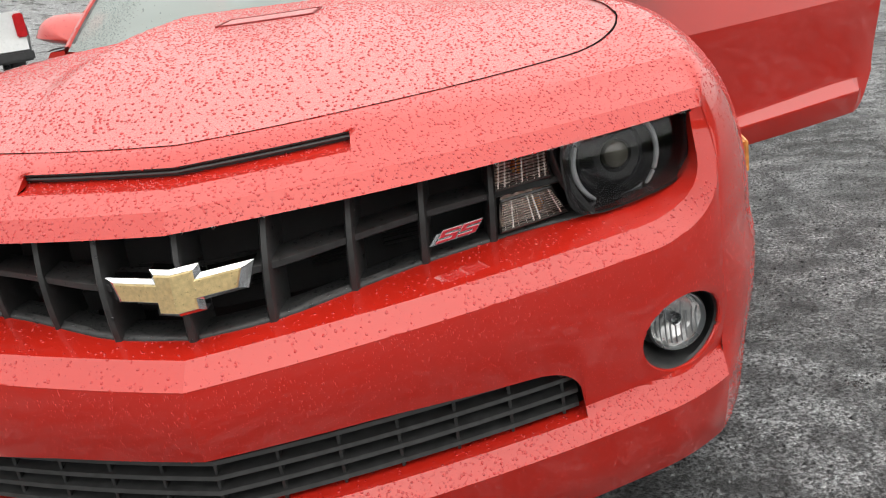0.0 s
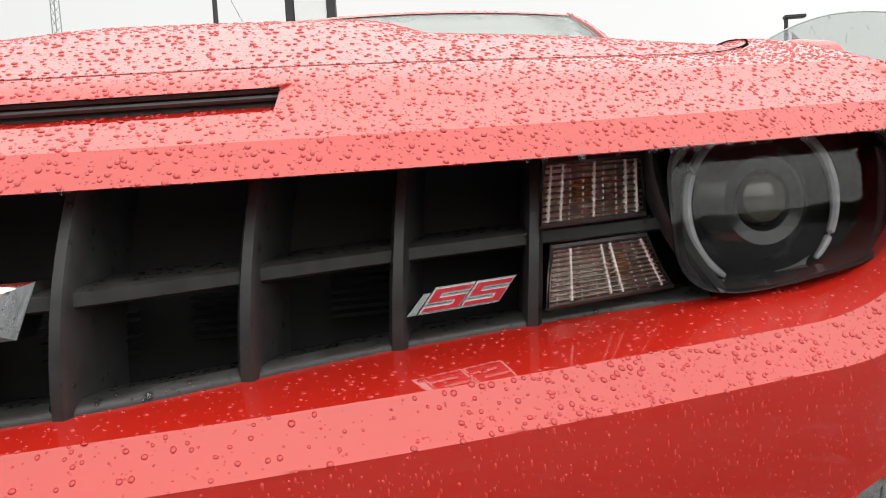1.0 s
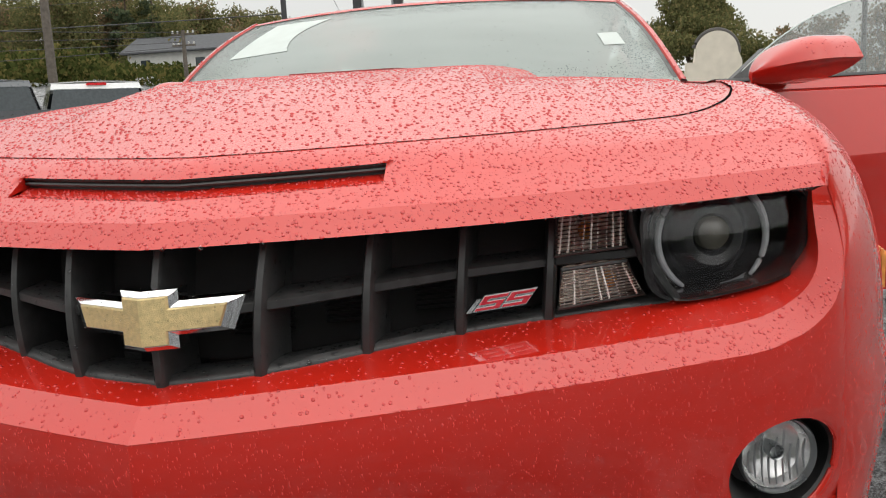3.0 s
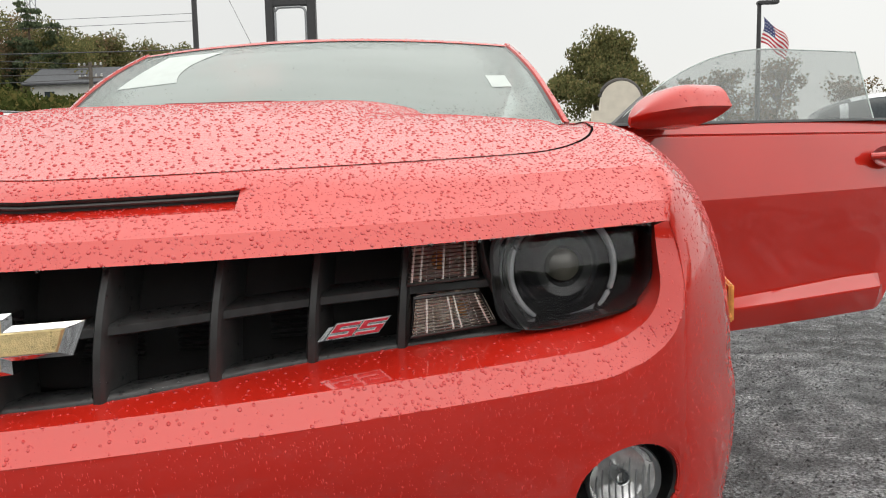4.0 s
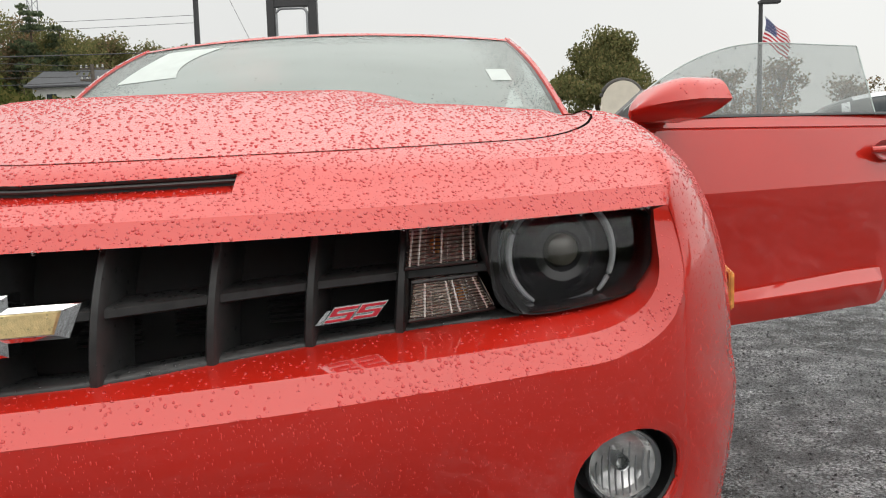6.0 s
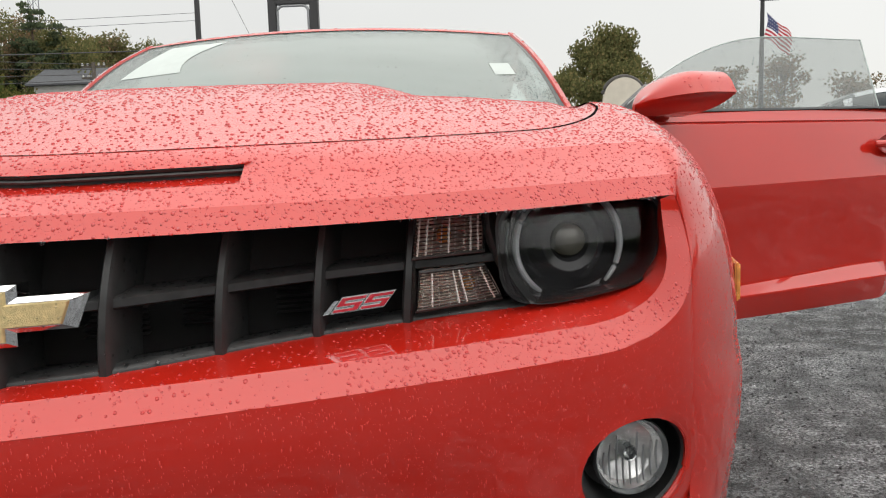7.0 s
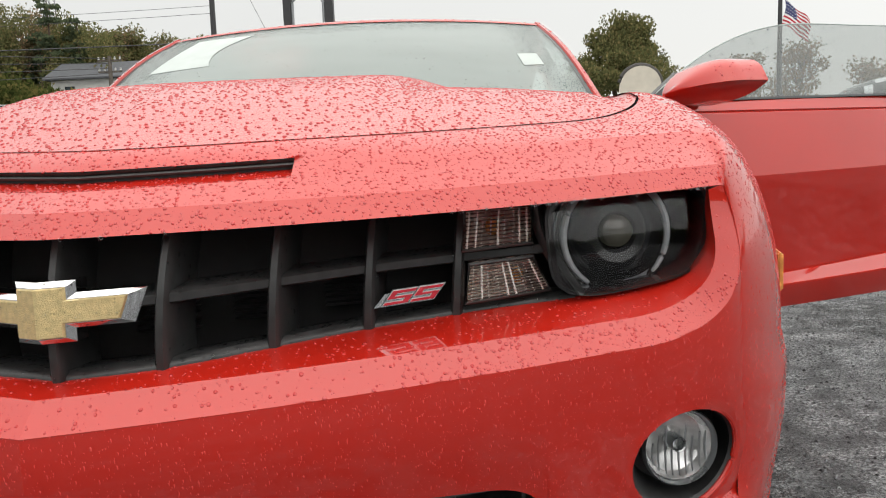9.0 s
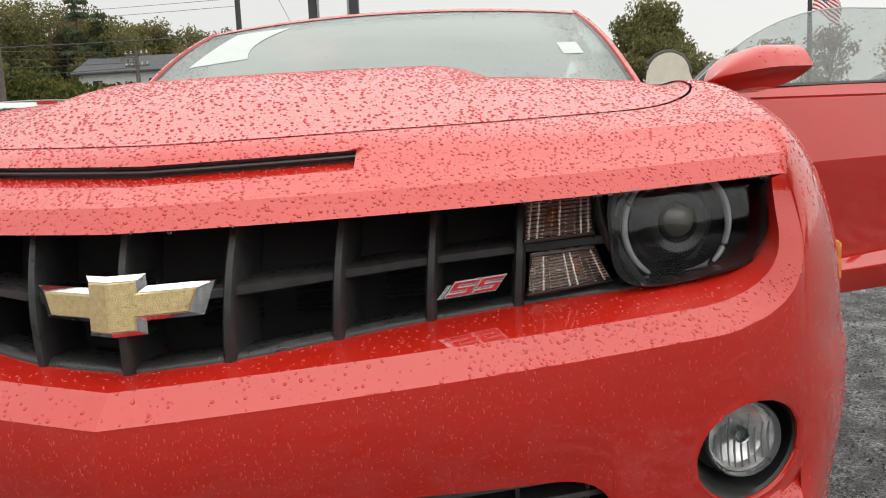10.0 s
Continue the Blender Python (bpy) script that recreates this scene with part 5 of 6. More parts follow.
def far_car(label, paint, m):
    """A family car: y forwards, z up, middle at the origin."""
    t = thing("parked_car", label, "car", m, "cars parked far off")
    bm = bmesh.new()

    def hull(k, a):
        y = -2.3 + 4.6 * k
        end = 1 - abs(2 * k - 1) ** 5
        half = 0.88 * (0.75 + 0.25 * end)
        top = 0.62 + 0.36 * end ** 0.5 + 0.06 * (1 - k)
        q = a * math.pi
        e = 0.45
        return (half * math.copysign(abs(math.cos(q)) ** e, math.cos(q)), y, 0.28 + (top - 0.28) * abs(math.sin(q)) ** e)
    grid(bm, hull, span(0, 1, 30), span(0, 1, 18))
    part("body", bm, paint, t, angle=50)
    bm = bmesh.new()

    def top_hull(k, a, grow=1.0):
        y = -1.95 + 3.2 * k
        up = max(0.0, math.sin(k * math.pi)) ** 0.45
        q = a * math.pi
        e = 0.5
        return (0.74 * grow * (0.8 + 0.2 * up) * math.copysign(abs(math.cos(q)) ** e, math.cos(q)), y, 0.92 + 0.60 * grow * up * abs(math.sin(q)) ** e)
    grid(bm, top_hull, span(0, 1, 24), span(0, 1, 18))
    part("cabin_glass", bm, FAR_PANE, t, "dark windows", angle=60)
    bm = bmesh.new()
    grid(bm, lambda k, a: top_hull(k, a, 1.012), span(0.26, 0.78, 12), span(0.24, 0.76, 12))
    for k0 in (0.14, 0.46, 0.80):
        for s in ((0, 0.24), (0.76, 1)):
            grid(bm, lambda k, a: top_hull(k, a, 1.012), span(k0, k0 + 0.05, 2), span(*s, 5))
    part("roof", bm, paint, t, angle=60)
    for y in (-1.4, 1.4):
        for s in (1, -1):
            wheel(t, pose(s * 0.78, y, 0.32, 0, 90 * s, 0), 0.32, 0.2)
    return t


far_car("silver car parked across the lot", SILVER_PAINT, pose(8.6, 17.5, 0.45, 0, 0, 80))
far_car("white car parked across the lot", WHITE_PAINT, pose(14.6, 19.5, 0.45, 0, 0, 75))


# ---- trees ----
def leaves(bm, centre, radii, n, size, rnd):
    """A loose clump of small leaf sprays."""
    for _ in range(n):
        d = Vector((rnd.gauss(0, 1), rnd.gauss(0, 1), rnd.gauss(0, 1))).normalized() * (rnd.random() ** 0.45)
        p = Vector(centre) + Vector((d.x * radii[0], d.y * radii[1], d.z * radii[2]))
        q = Euler((rnd.uniform(0, 6.3), rnd.uniform(0, 6.3), rnd.uniform(0, 6.3))).to_matrix()
        s = size * rnd.uniform(0.5, 1.3)
        bm.faces.new([bm.verts.new(p + q @ Vector(v) * s) for v in ((-0.5, -0.2, 0), (0.1, -0.45, 0.1), (0.6, 0.0, 0), (0.0, 0.4, 0.12))])


def tree(label, base, height, spread, leaf, seed, dense=1.0, size=0.22, bare=0.25, group="", shell=0):
    rnd = random.Random(seed)
    t = thing("tree", label, "tree", pose(*base), group)
    bm = bmesh.new()
    tips = []
    trunk = [(rnd.uniform(-0.1, 0.1) * i, rnd.uniform(-0.1, 0.1) * i, height * 0.75 * i / 5) for i in range(6)]
    sweep(bm, trunk, [0.03 * height * (1 - 0.15 * i) for i in range(6)], 8)
    for i in range(16):
        z = height * rnd.uniform(bare, 0.78)
        a = rnd.uniform(0, math.tau)
        ln = spread * rnd.uniform(0.45, 0.95) * (1.05 - (1.05 if shell else 0.75) * z / height)
        k = min(5, max(1, int(z / (height * 0.15))))
        p0 = Vector((trunk[k][0], trunk[k][1], z))
        p1 = p0 + Vector((math.cos(a) * ln * 0.5, math.sin(a) * ln * 0.5, height * 0.10))
        p2 = p0 + Vector((math.cos(a) * ln, math.sin(a) * ln, height * rnd.uniform(0.14, 0.24)))
        sweep(bm, [p0, p1, p2], [0.010 * height, 0.006 * height, 0.002 * height], 5)
        tips += [p1, p2]
    tips += [Vector((trunk[-1][0], trunk[-1][1], height * f)) for f in (0.75, 0.84, 0.91)]
    for _ in range(shell):
        d = Vector((rnd.gauss(0, 1), rnd.gauss(0, 1), rnd.gauss(0, 1))).normalized()
        w = spread * 0.98 * (1 - 0.9 * max(0.0, d.z))
        if d.z < 0:
            w /= max(0.5, math.hypot(d.x, d.y))
        tips.append(Vector((d.x * w, d.y * w, height * (0.42 + 0.46 * d.z))))
    part("trunk", bm, BARK, t, "brown trunk and limbs")
    bm = bmesh.new()
    for p in tips:
        r = spread * rnd.uniform(0.22, 0.36) * (0.72 if shell else 1.0)
        leaves(bm, p, (r, r, r * 0.75), int(230 * dense), size, rnd)
    part("crown", bm, leaf, t, "loose leafy crown", smooth=False, normals=False)
    return t


tree("broad dark green tree just turning brown", (6.05, 40, 0), 6.7, 3.6, LEAF, 3, 2.1, 0.13, 0.08, shell=80)
for i, (tx, ty, th, ts) in enumerate(((14.6, 60, 6.0, 2.4), (17.4, 61, 6.6, 2.6), (20.6, 60, 7.0, 2.8), (26.0, 60, 5.6, 3.2), (31.0, 58, 6.2, 3.2), (10.8, 64, 5.5, 2.4), (36.5, 60, 6.0, 3))):
    tree("thin autumn tree behind the lot", (tx, ty, 0), th, ts, LEAF_AUTUMN, 20 + i, 0.42, 0.18, 0.15, "trees behind the lot")

# pines that stand over the wood
for i, (px_, py_, ph) in enumerate(((-47.2, 88, 17.0), (-44.6, 89, 15.0), (-49.5, 90, 14))):
    rnd = random.Random(60 + i)
    t = thing("pine_tree", "tall dark pine above the autumn wood", "tree", pose(px_, py_, land(px_, py_) - 5.0), "pines")
    bm = bmesh.new()
    sweep(bm, [(0, 0, 0), (0.1, 0, ph * 0.5), (0, 0.1, ph)], [0.28, 0.2, 0.06], 8)
    part("trunk", bm, BARK, t)
    bm = bmesh.new()
    for _ in range(20):
        z = ph * rnd.uniform(0.62, 1.0)
        a, r = rnd.uniform(0, 6.28), rnd.uniform(0.2, 1.9) * (1.25 - z / ph * 0.7)
        leaves(bm, (math.cos(a) * r, math.sin(a) * r, z), (0.75, 0.75, 0.30), 70, 0.33, rnd)
    part("crown", bm, LEAF_PINE, t, "dark needled crown", smooth=False, normals=False)

# the wood on the bank
rnd = random.Random(11)
bm, bm2, bm3 = bmesh.new(), bmesh.new(), bmesh.new()
for i in range(120):
    wx = -27 - 60 * (i / 120) - rnd.uniform(0, 4)
    wy = 92 + rnd.uniform(-6, 16) + (wx + 50) * -0.15
    far = sm(-46, -30, wx)
    h = (10.0 + rnd.uniform(-1.5, 1.5)) * (1 - 0.50 * far) + (2.5 if wx < -50 else 0)
    z0 = land(wx, wy) - 1
    target = rnd.choice((bm, bm2, bm, bm)) if wx < -44 else rnd.choice((bm, bm, bm, bm2))
    for j in range(9):
        cz = z0 + h * rnd.uniform(0.15, 0.95)
        rr = (2.2 - 0.9 * abs(cz - z0 - h * 0.5) / h) * rnd.uniform(0.6, 1.1)
        leaves(target, (wx + rnd.uniform(-1.3, 1.3), wy + rnd.uniform(-1.3, 1.3), cz), (rr, rr, rr * 0.9), 300, 0.27, rnd)
for i in range(34):
    wx, wy = -50 + 18 * i / 34, rnd.uniform(96, 104)
    z0 = land(wx, wy) - 1
    h = 11.4 - 2.6 * i / 34 + rnd.uniform(-0.7, 0.6)
    for j in range(7):
        cz = z0 + h * rnd.uniform(0.35, 0.97)
        rr = rnd.uniform(1.1, 1.7)
        leaves(bm if rnd.random() < 0.8 else bm2, (wx + rnd.uniform(-1.2, 1.2), wy, cz), (rr, rr, rr), 220, 0.26, rnd)
for i in range(150):
    wx, wy = -18 - 50 * rnd.random(), rnd.uniform(58, 80)
    z0 = land(wx, wy)
    if -45 < wx * 80 / wy < -31 and wy < 79:
        hh = 1.1
    else:
        hh = 2.6
    leaves(bm3, (wx, wy, z0 + hh * 0.4), (1.7, 1.5, hh * 0.75), 150, 0.38, rnd)
w1 = part("woodland", bm, LEAF, None, "green woodland on the bank", smooth=False, normals=False)
tagged(w1, category="woodland", kind="stuff")
w2 = part("woodland", bm2, LEAF_AUTUMN, None, "autumn-brown woodland on the bank", smooth=False, normals=False)
tagged(w2, category="woodland", kind="stuff")
w3 = part("undergrowth", bm3, leaf_mat("scrub_leaves", (0.03, 0.04, 0.012), (0.085, 0.10, 0.03), (0.17, 0.14, 0.05)), None, "yellow-green scrub below the wood", smooth=False, normals=False)
tagged(w3, category="shrubs", kind="stuff")

# woods out of view on the other sides, added to darken what the car reflects
bm = bmesh.new()
for i in range(150):
    a = math.radians(168 + 222 * i / 150) + rnd.uniform(-0.02, 0.02)
    d = rnd.uniform(32, 42)
    wx, wy = d * 1.2 * math.cos(a), d * math.sin(a)
    for j in range(5):
        leaves(bm, (wx + rnd.uniform(-2, 2), wy + rnd.uniform(-2, 2), rnd.uniform(0.5, 4.6)), (1.9, 1.9, 1.3), 60, 0.8, rnd)
w4 = part("woodland", bm, LEAF_PINE, None, "unseen green woodland added to darken reflections", smooth=False, normals=False)
tagged(w4, category="woodland", kind="stuff")

# ---- house on the bank ----
house = thing("house", "low pale house with a dark shingle roof on the bank", "house", pose(-38, 82, 5.6))
bm = bmesh.new()
box(bm, (-6.2, 0, 0), (6.2, 7, 3.4))
part("wall", bm, SIDING, house, smooth=False)
bm = bmesh.new()
prism(bm, [(-0.6, 3.3), (3.5, 5.1), (7.6, 3.3), (7.6, 3.15), (-0.6, 3.15)], lambda a, b, d: Vector((-6.8 + d, a, b)), 13.6)
part("roof", bm, SHINGLE, house, smooth=False)
for wx in (-4.3, 1.6):
    bm = bmesh.new()
    box(bm, (wx - 0.5, -0.05, 1.3), (wx + 0.5, 0.02, 2.5), None, 0.02)
    part("window", bm, FAR_PANE, house, "dark window")

# ---- poles, wires, mast ----
def wire(a, b, sag, r=0.02):
    bm = bmesh.new()
    a, b = Vector(a), Vector(b)
    sweep(bm, [a.lerp(b, q) - Vector((0, 0, sag * 4 * q * (1 - q))) for q in span(0, 1, 14)], r, 4)
    o = part("power_line", bm, STEEL, None, "thin black overhead wire")
    tagged(o, category="wire", group="overhead wires")


def pole(label, x, y, top, r, arms=(), m=WOOD_POLE):
    t = thing("utility_pole", label, "pole", pose(x, y, land(x, y) - 0.3))
    bm = bmesh.new()
    hh = top - land(x, y) + 0.3
    sweep(bm, [(0, 0, 0), (0, 0, hh * 0.5), (0.02, 0, hh)], [r * 1.15, r, r * 0.8], 10)
    part("post", bm, m, t)
    for z in arms:
        bm = bmesh.new()
        box(bm, (-0.9, -0.06, z - land(x, y) + 0.24), (0.9, 0.06, z - land(x, y) + 0.36), None, 0.01)
        arm = part("crossarm", bm, m, t)
        for ax in (-0.8, -0.4, 0.4, 0.8):
            bm = bmesh.new()
            lathe(bm, [(0.05, 0), (0.09, 0.06), (0.05, 0.12), (0.08, 0.18), (0, 0.22)], pose(ax, 0, z - land(x, y) + 0.36), 8)
            part("insulator", bm, SIDING, arm, "pale insulator")
    return t


pole("weathered wooden utility pole with two crossarms", -27.8, 60, 8.2, 0.16, (7.9, 7.1))
pole("thick grey wooden pole before the wood", -22.55, 35, 11, 0.20)
pole("tall dark pole behind the car", -14.9, 45, 14.5, 0.15, (), STEEL)
for k, (za, zb) in enumerate(((7.6, 6.9), (8.6, 8.4), (9.1, 8.8))):
    wire((-60, 52, za + 1.2), (-14.9, 45, zb), 0.25, 0.03 if k == 0 else 0.012)
for k in range(4):
    wire((-48, 42, 5.2 + 1.0 * k), (-27.8, 60, 7.0 + 0.35 * k), 0.15, 0.022)
wire((-14.9, 45, 13.5), (-11.5, 45.5, 6.0), 0.0, 0.012)
mast = thing("radio_mast", "slender grey lattice radio mast beyond the wood", "mast", pose(-79.8, 150, 0))
bm = bmesh.new()
for k in range(3):
    a = k * math.tau / 3
    sweep(bm, [(math.cos(a) * 1.4, math.sin(a) * 1.4, 0), (math.cos(a) * 0.7, math.sin(a) * 0.7, 48)], 0.09, 5)
part("legs", bm, GALV, mast)
bm = bmesh.new()
for i in range(26):
    z = i * 1.8
    r0, r1 = 1.4 - 0.7 * z / 48, 1.4 - 0.7 * (z + 1.8) / 48
    for k in range(3):
        a, b = k * math.tau / 3, (k + 1) * math.tau / 3
        sweep(bm, [(math.cos(a) * r0, math.sin(a) * r0, z), (math.cos(b) * r1, math.sin(b) * r1, z + 1.8)], 0.05, 4)
part("bracing", bm, GALV, mast)

# ---- tall sign on two black posts ----
sign = thing("pylon_sign", "tall white sign on two black posts", "sign", pose(-5.9, 28, 0))
for x in (-0.70, 0.71):
    bm = bmesh.new()
    box(bm, (x - 0.14, -0.14, 0), (x + 0.14, 0.14, 12.5), None, 0.02)
    part("post", bm, STEEL, sign, "black square post")
bm = bmesh.new()
box(bm, (-0.56, -0.14, 6.00), (0.57, 0.14, 6.40), None, 0.02)
part("crossbar", bm, STEEL, sign, "black crossbar")
bm = bmesh.new()
box(bm, (-0.54, -0.10, 6.42), (0.55, 0.10, 11.8), None, 0.02)
part("face", bm, SIGN_WHITE, sign, "white sign face")
bm = bmesh.new()
pts = [(-0.52, 4.2), (-0.52, 5.75)] + [(-0.52 + 0.2 * (1 - math.cos(a)), 5.75 + 0.2 * math.sin(a)) for a in span(0.2, math.pi / 2, 5)] + [(0.52 - 0.2 * (1 - math.cos(a)), 5.75 + 0.2 * math.sin(a)) for a in span(math.pi / 2, 0.2, 5)] + [(0.52, 5.75), (0.52, 4.2)]
sweep(bm, [(a, -0.08, b) for a, b in pts], 0.045, 8)
part("inner_tube", bm, GALV, sign, "grey bent tube")

# ---- arched monument wall ----
arch_wall = thing("arched_wall", "beige stucco wall with an arched top and dark trim", "wall", pose(4.12, 22, 0))
bm = bmesh.new()
prism(bm, [(-1.3, 0), (1.1, 0), (1.1, 1.55), (0.62, 1.55), (0.62, 1.98)] + [(0.52 * math.cos(a), 2.22 + 0.52 * math.sin(a)) for a in span(0, math.pi, 20)] + [(-0.55, 1.98), (-0.75, 1.98), (-0.75, 1.72), (-1.3, 1.72)], lambda a, b, d: Vector((a, d, b)), 0.35)
part("panel", bm, BEIGE, arch_wall, smooth=False)
bm = bmesh.new()
sweep(bm, [(0.55 * math.cos(a), 0.15, 2.22 + 0.55 * math.sin(a)) for a in span(-0.1, math.pi * 0.93, 24)], 0.06, 8)
part("trim", bm, TRIM_DARK, arch_wall, "dark cap along the arch")

# ---- lamp post with a flag ----
post = thing("street_lamp", "dark lot lamp on a tall pole", "street lamp", pose(10.12, 30, 0))
bm = bmesh.new()
sweep(bm, [(0, 0, 0), (0, 0, 3), (0.02, 0, 5.9)], [0.10, 0.085, 0.07], 12)
part("pole", bm, STEEL, post)
bm = bmesh.new()
box(bm, (-0.05, -0.16, 5.86), (0.66, 0.16, 5.97), None, 0.02)
part("lamp_head", bm, STEEL, post, "flat dark lamp head")
flag = thing("flag", "striped flag hanging from the lamp pole", "flag", pose(10.20, 29.9, 0))


def flag_pt(u, v):
    """Cloth that droops away from the pole in soft folds."""
    return Vector((0.06 + 0.86 * u + 0.05 * math.sin(v * 5), 0.10 * math.sin(u * 7 + v * 2), 5.42 - 0.75 * u - (0.86 - 0.10 * u) * v + 0.04 * math.sin(u * 9)))


for k in range(13):
    bm = bmesh.new()
    u0 = 0.40 if k < 7 else 0.0
    grid(bm, flag_pt, span(u0, 1, 14), span(k / 13, (k + 1) / 13, 2))
    part("stripe", bm, FLAG_RED if k % 2 == 0 else FLAG_WHITE, flag, "red stripe" if k % 2 == 0 else "white stripe")
bm = bmesh.new()
grid(bm, flag_pt, span(0, 0.40, 8), span(0, 7 / 13, 8))
canton = part("canton", bm, FLAG_BLUE, flag, "blue field")
for i in range(5):
    for j in range(4):
        bm = bmesh.new()
        c = flag_pt(0.05 + 0.075 * i, (0.7 + 1.8 * j) / 13) + Vector((0, -0.012, 0))
        bm.faces.new([bm.verts.new(c + Vector((0.018 * math.cos(a), 0, 0.018 * math.sin(a)))) for a in span(0, 5 * math.tau / 6, 5)])
        part("dot", bm, FLAG_WHITE, canton, "white dot")

# ---- rain beads ----
def beads(name, label, obs, n, lo, hi, seed, keep=None, run=0.0, material=None):
    """Beads of water over the panels obs: flattened domes, larger ones rarer, drawn out down steep faces."""
    rnd = np.random.default_rng(seed)
    tris, norms, areas = [], [], []
    for ob in obs:
        me = ob.data
        me.calc_loop_triangles()
        mw = Matrix.Translation((0, 0, 0))
        o = ob
        while o is not None:
            mw = o.matrix_basis @ mw
            o = o.parent
        co = np.array([mw @ v.co for v in me.vertices])
        ids = np.array([t.vertices[:] for t in me.loop_triangles])
        p = co[ids]
        nn = np.cross(p[:, 1] - p[:, 0], p[:, 2] - p[:, 0])
        a = np.linalg.norm(nn, axis=1)
        ok = a > 1e-10
        tris.append(p[ok])
        norms.append(nn[ok] / a[ok, None])
        areas.append(a[ok])
    tris, norms, areas = np.concatenate(tris), np.concatenate(norms), np.concatenate(areas)
    mid = tris.mean(axis=1)
    out = np.sign(np.einsum("ij,ij->i", norms, mid - np.array((0.0, 1.6, 0.45))))
    norms = norms * out[:, None]
    if keep:
        areas = areas * np.array([keep(m, q) for m, q in zip(mid, norms)])
    pick = rnd.choice(len(areas), n, p=areas / areas.sum())
    r1, r2 = rnd.random(n), rnd.random(n)
    r1s = np.sqrt(r1)
    pts = tris[pick, 0] * (1 - r1s)[:, None] + tris[pick, 1] * (r1s * (1 - r2))[:, None] + tris[pick, 2] * (r1s * r2)[:, None]
    nor = norms[pick]
    size = np.sort(lo + (hi - lo) * rnd.random(n) ** 3.2)[::-1]
    # beads that would run into a larger one are left out
    cell, grid_of, kept = 2.2 * hi, {}, []
    for i, (p, r) in enumerate(zip(pts.tolist(), size.tolist())):
        key = tuple(int(math.floor(c / cell)) for c in p)
        near_by = [q for a in (-1, 0, 1) for b in (-1, 0, 1) for c in (-1, 0, 1) for q in grid_of.get((key[0] + a, key[1] + b, key[2] + c), ())]
        if all((p[0] - q[0]) ** 2 + (p[1] - q[1]) ** 2 + (p[2] - q[2]) ** 2 > (1.12 * (r + q[3])) ** 2 for q in near_by):
            grid_of.setdefault(key, []).append((*p, r))
            kept.append(i)
    pts, nor, size = pts[kept], nor[kept], size[kept]
    verts, faces = [], []
    fine = ((1.0, -0.05), (0.96, 0.16), (0.70, 0.39))
    plain = ((1.0, -0.05), (0.80, 0.28))
    for p, q, r in zip(pts, nor, size):
        down = np.array((0, 0, -1.0))
        t1 = down - q * (down @ q)
        steep = np.linalg.norm(t1)
        if steep < 1e-3:
            t1 = np.array((1.0, 0, 0)) - q * q[0]
        t1 = t1 / np.linalg.norm(t1)
        t2 = np.cross(q, t1)
        k1 = 1 + 0.25 * rnd.random() + run * steep * rnd.random()
        k2 = 1 + 0.25 * rnd.random()
        prof, seg = (fine, 9) if r > 0.0011 and p[1] < 0.9 else (plain, 7)
        b, nr = len(verts), len(prof)
        ph, wob, lobe = rnd.random() * 6.28, 0.10 * rnd.random(), rnd.random() * 6.28
        for rr, h in prof:
            for k in range(seg):
                a = ph + k * math.tau / seg
                w = rr * (1 + wob * math.sin(2 * a + lobe))
                verts.append(p + t1 * (r * w * k1 * math.cos(a)) + t2 * (r * w * k2 * math.sin(a)) + q * (r * h))
        verts.append(p + q * (r * 0.52 if nr == 3 else r * 0.42))
        for j in range(nr - 1):
            for k in range(seg):
                k2_ = (k + 1) % seg
                faces.append((b + j * seg + k, b + j * seg + k2_, b + (j + 1) * seg + k2_, b + (j + 1) * seg + k))
        for k in range(seg):
            faces.append((b + (nr - 1) * seg + k, b + (nr - 1) * seg + (k + 1) % seg, b + nr * seg))
    me = bpy.data.meshes.new(name)
    me.from_pydata([tuple(v) for v in verts], [], faces)
    me.materials.append(material or RED_BEAD)
    me.polygons.foreach_set("use_smooth", [True] * len(me.polygons))
    me.update()
    ob = new(name, me)
    return tagged(ob, label, "raindrops", kind="stuff")


# beads on red paint are opaque red domes, their light put into the colour
beads("rain_beads", "opaque dark red rain beads over the red hood", [hood], 46000, 0.0006, 0.0028, 1, lambda m, q: 1.0 if q[2] > 0.3 else 0.0, 0.0, DARK_RED_BEAD)
beads("rain_beads", "opaque red rain beads over the red nose", [fascia], 25000, 0.0006, 0.0023, 2, lambda m, q: (1.0 if q[2] > 0.35 else 0.0) * (1.0 if m[0] > -0.45 else 0.4) * (0.3 if q[2] > 0.75 and m[2] < 0.76 else 1.0), 0.3)
beads("rain_beads", "fine opaque light red rain specks down the bumper face", [fascia], 6500, 0.0004, 0.0011, 12, lambda m, q: (1.0 if q[2] < 0.35 else 0.0) * (1.0 if m[0] > -0.2 else 0.4) * (1.0 if m[2] > 0.36 else 0.3), 2.2, LIGHT_RED_SPECK)
beads("rain_beads", "opaque red rain beads over the front fenders", fenders, 12500, 0.0006, 0.0025, 3, lambda m, q: (1.0 if q[2] > 0.35 and m[2] > 0.72 else 0.0) * (1.0 if m[0] > 0 else 0.25) * (1.0 if m[1] < 1.3 else 0.4), 0.3)
beads("rain_beads", "fine opaque light red rain specks down the front fenders", fenders, 9000, 0.0004, 0.0012, 13, lambda m, q: (1.0 if q[2] < 0.35 else 0.0) * (1.0 if m[0] > 0 else 0.1) * (1.0 if m[1] < 0.8 else 0.2), 1.8, LIGHT_RED_SPECK)
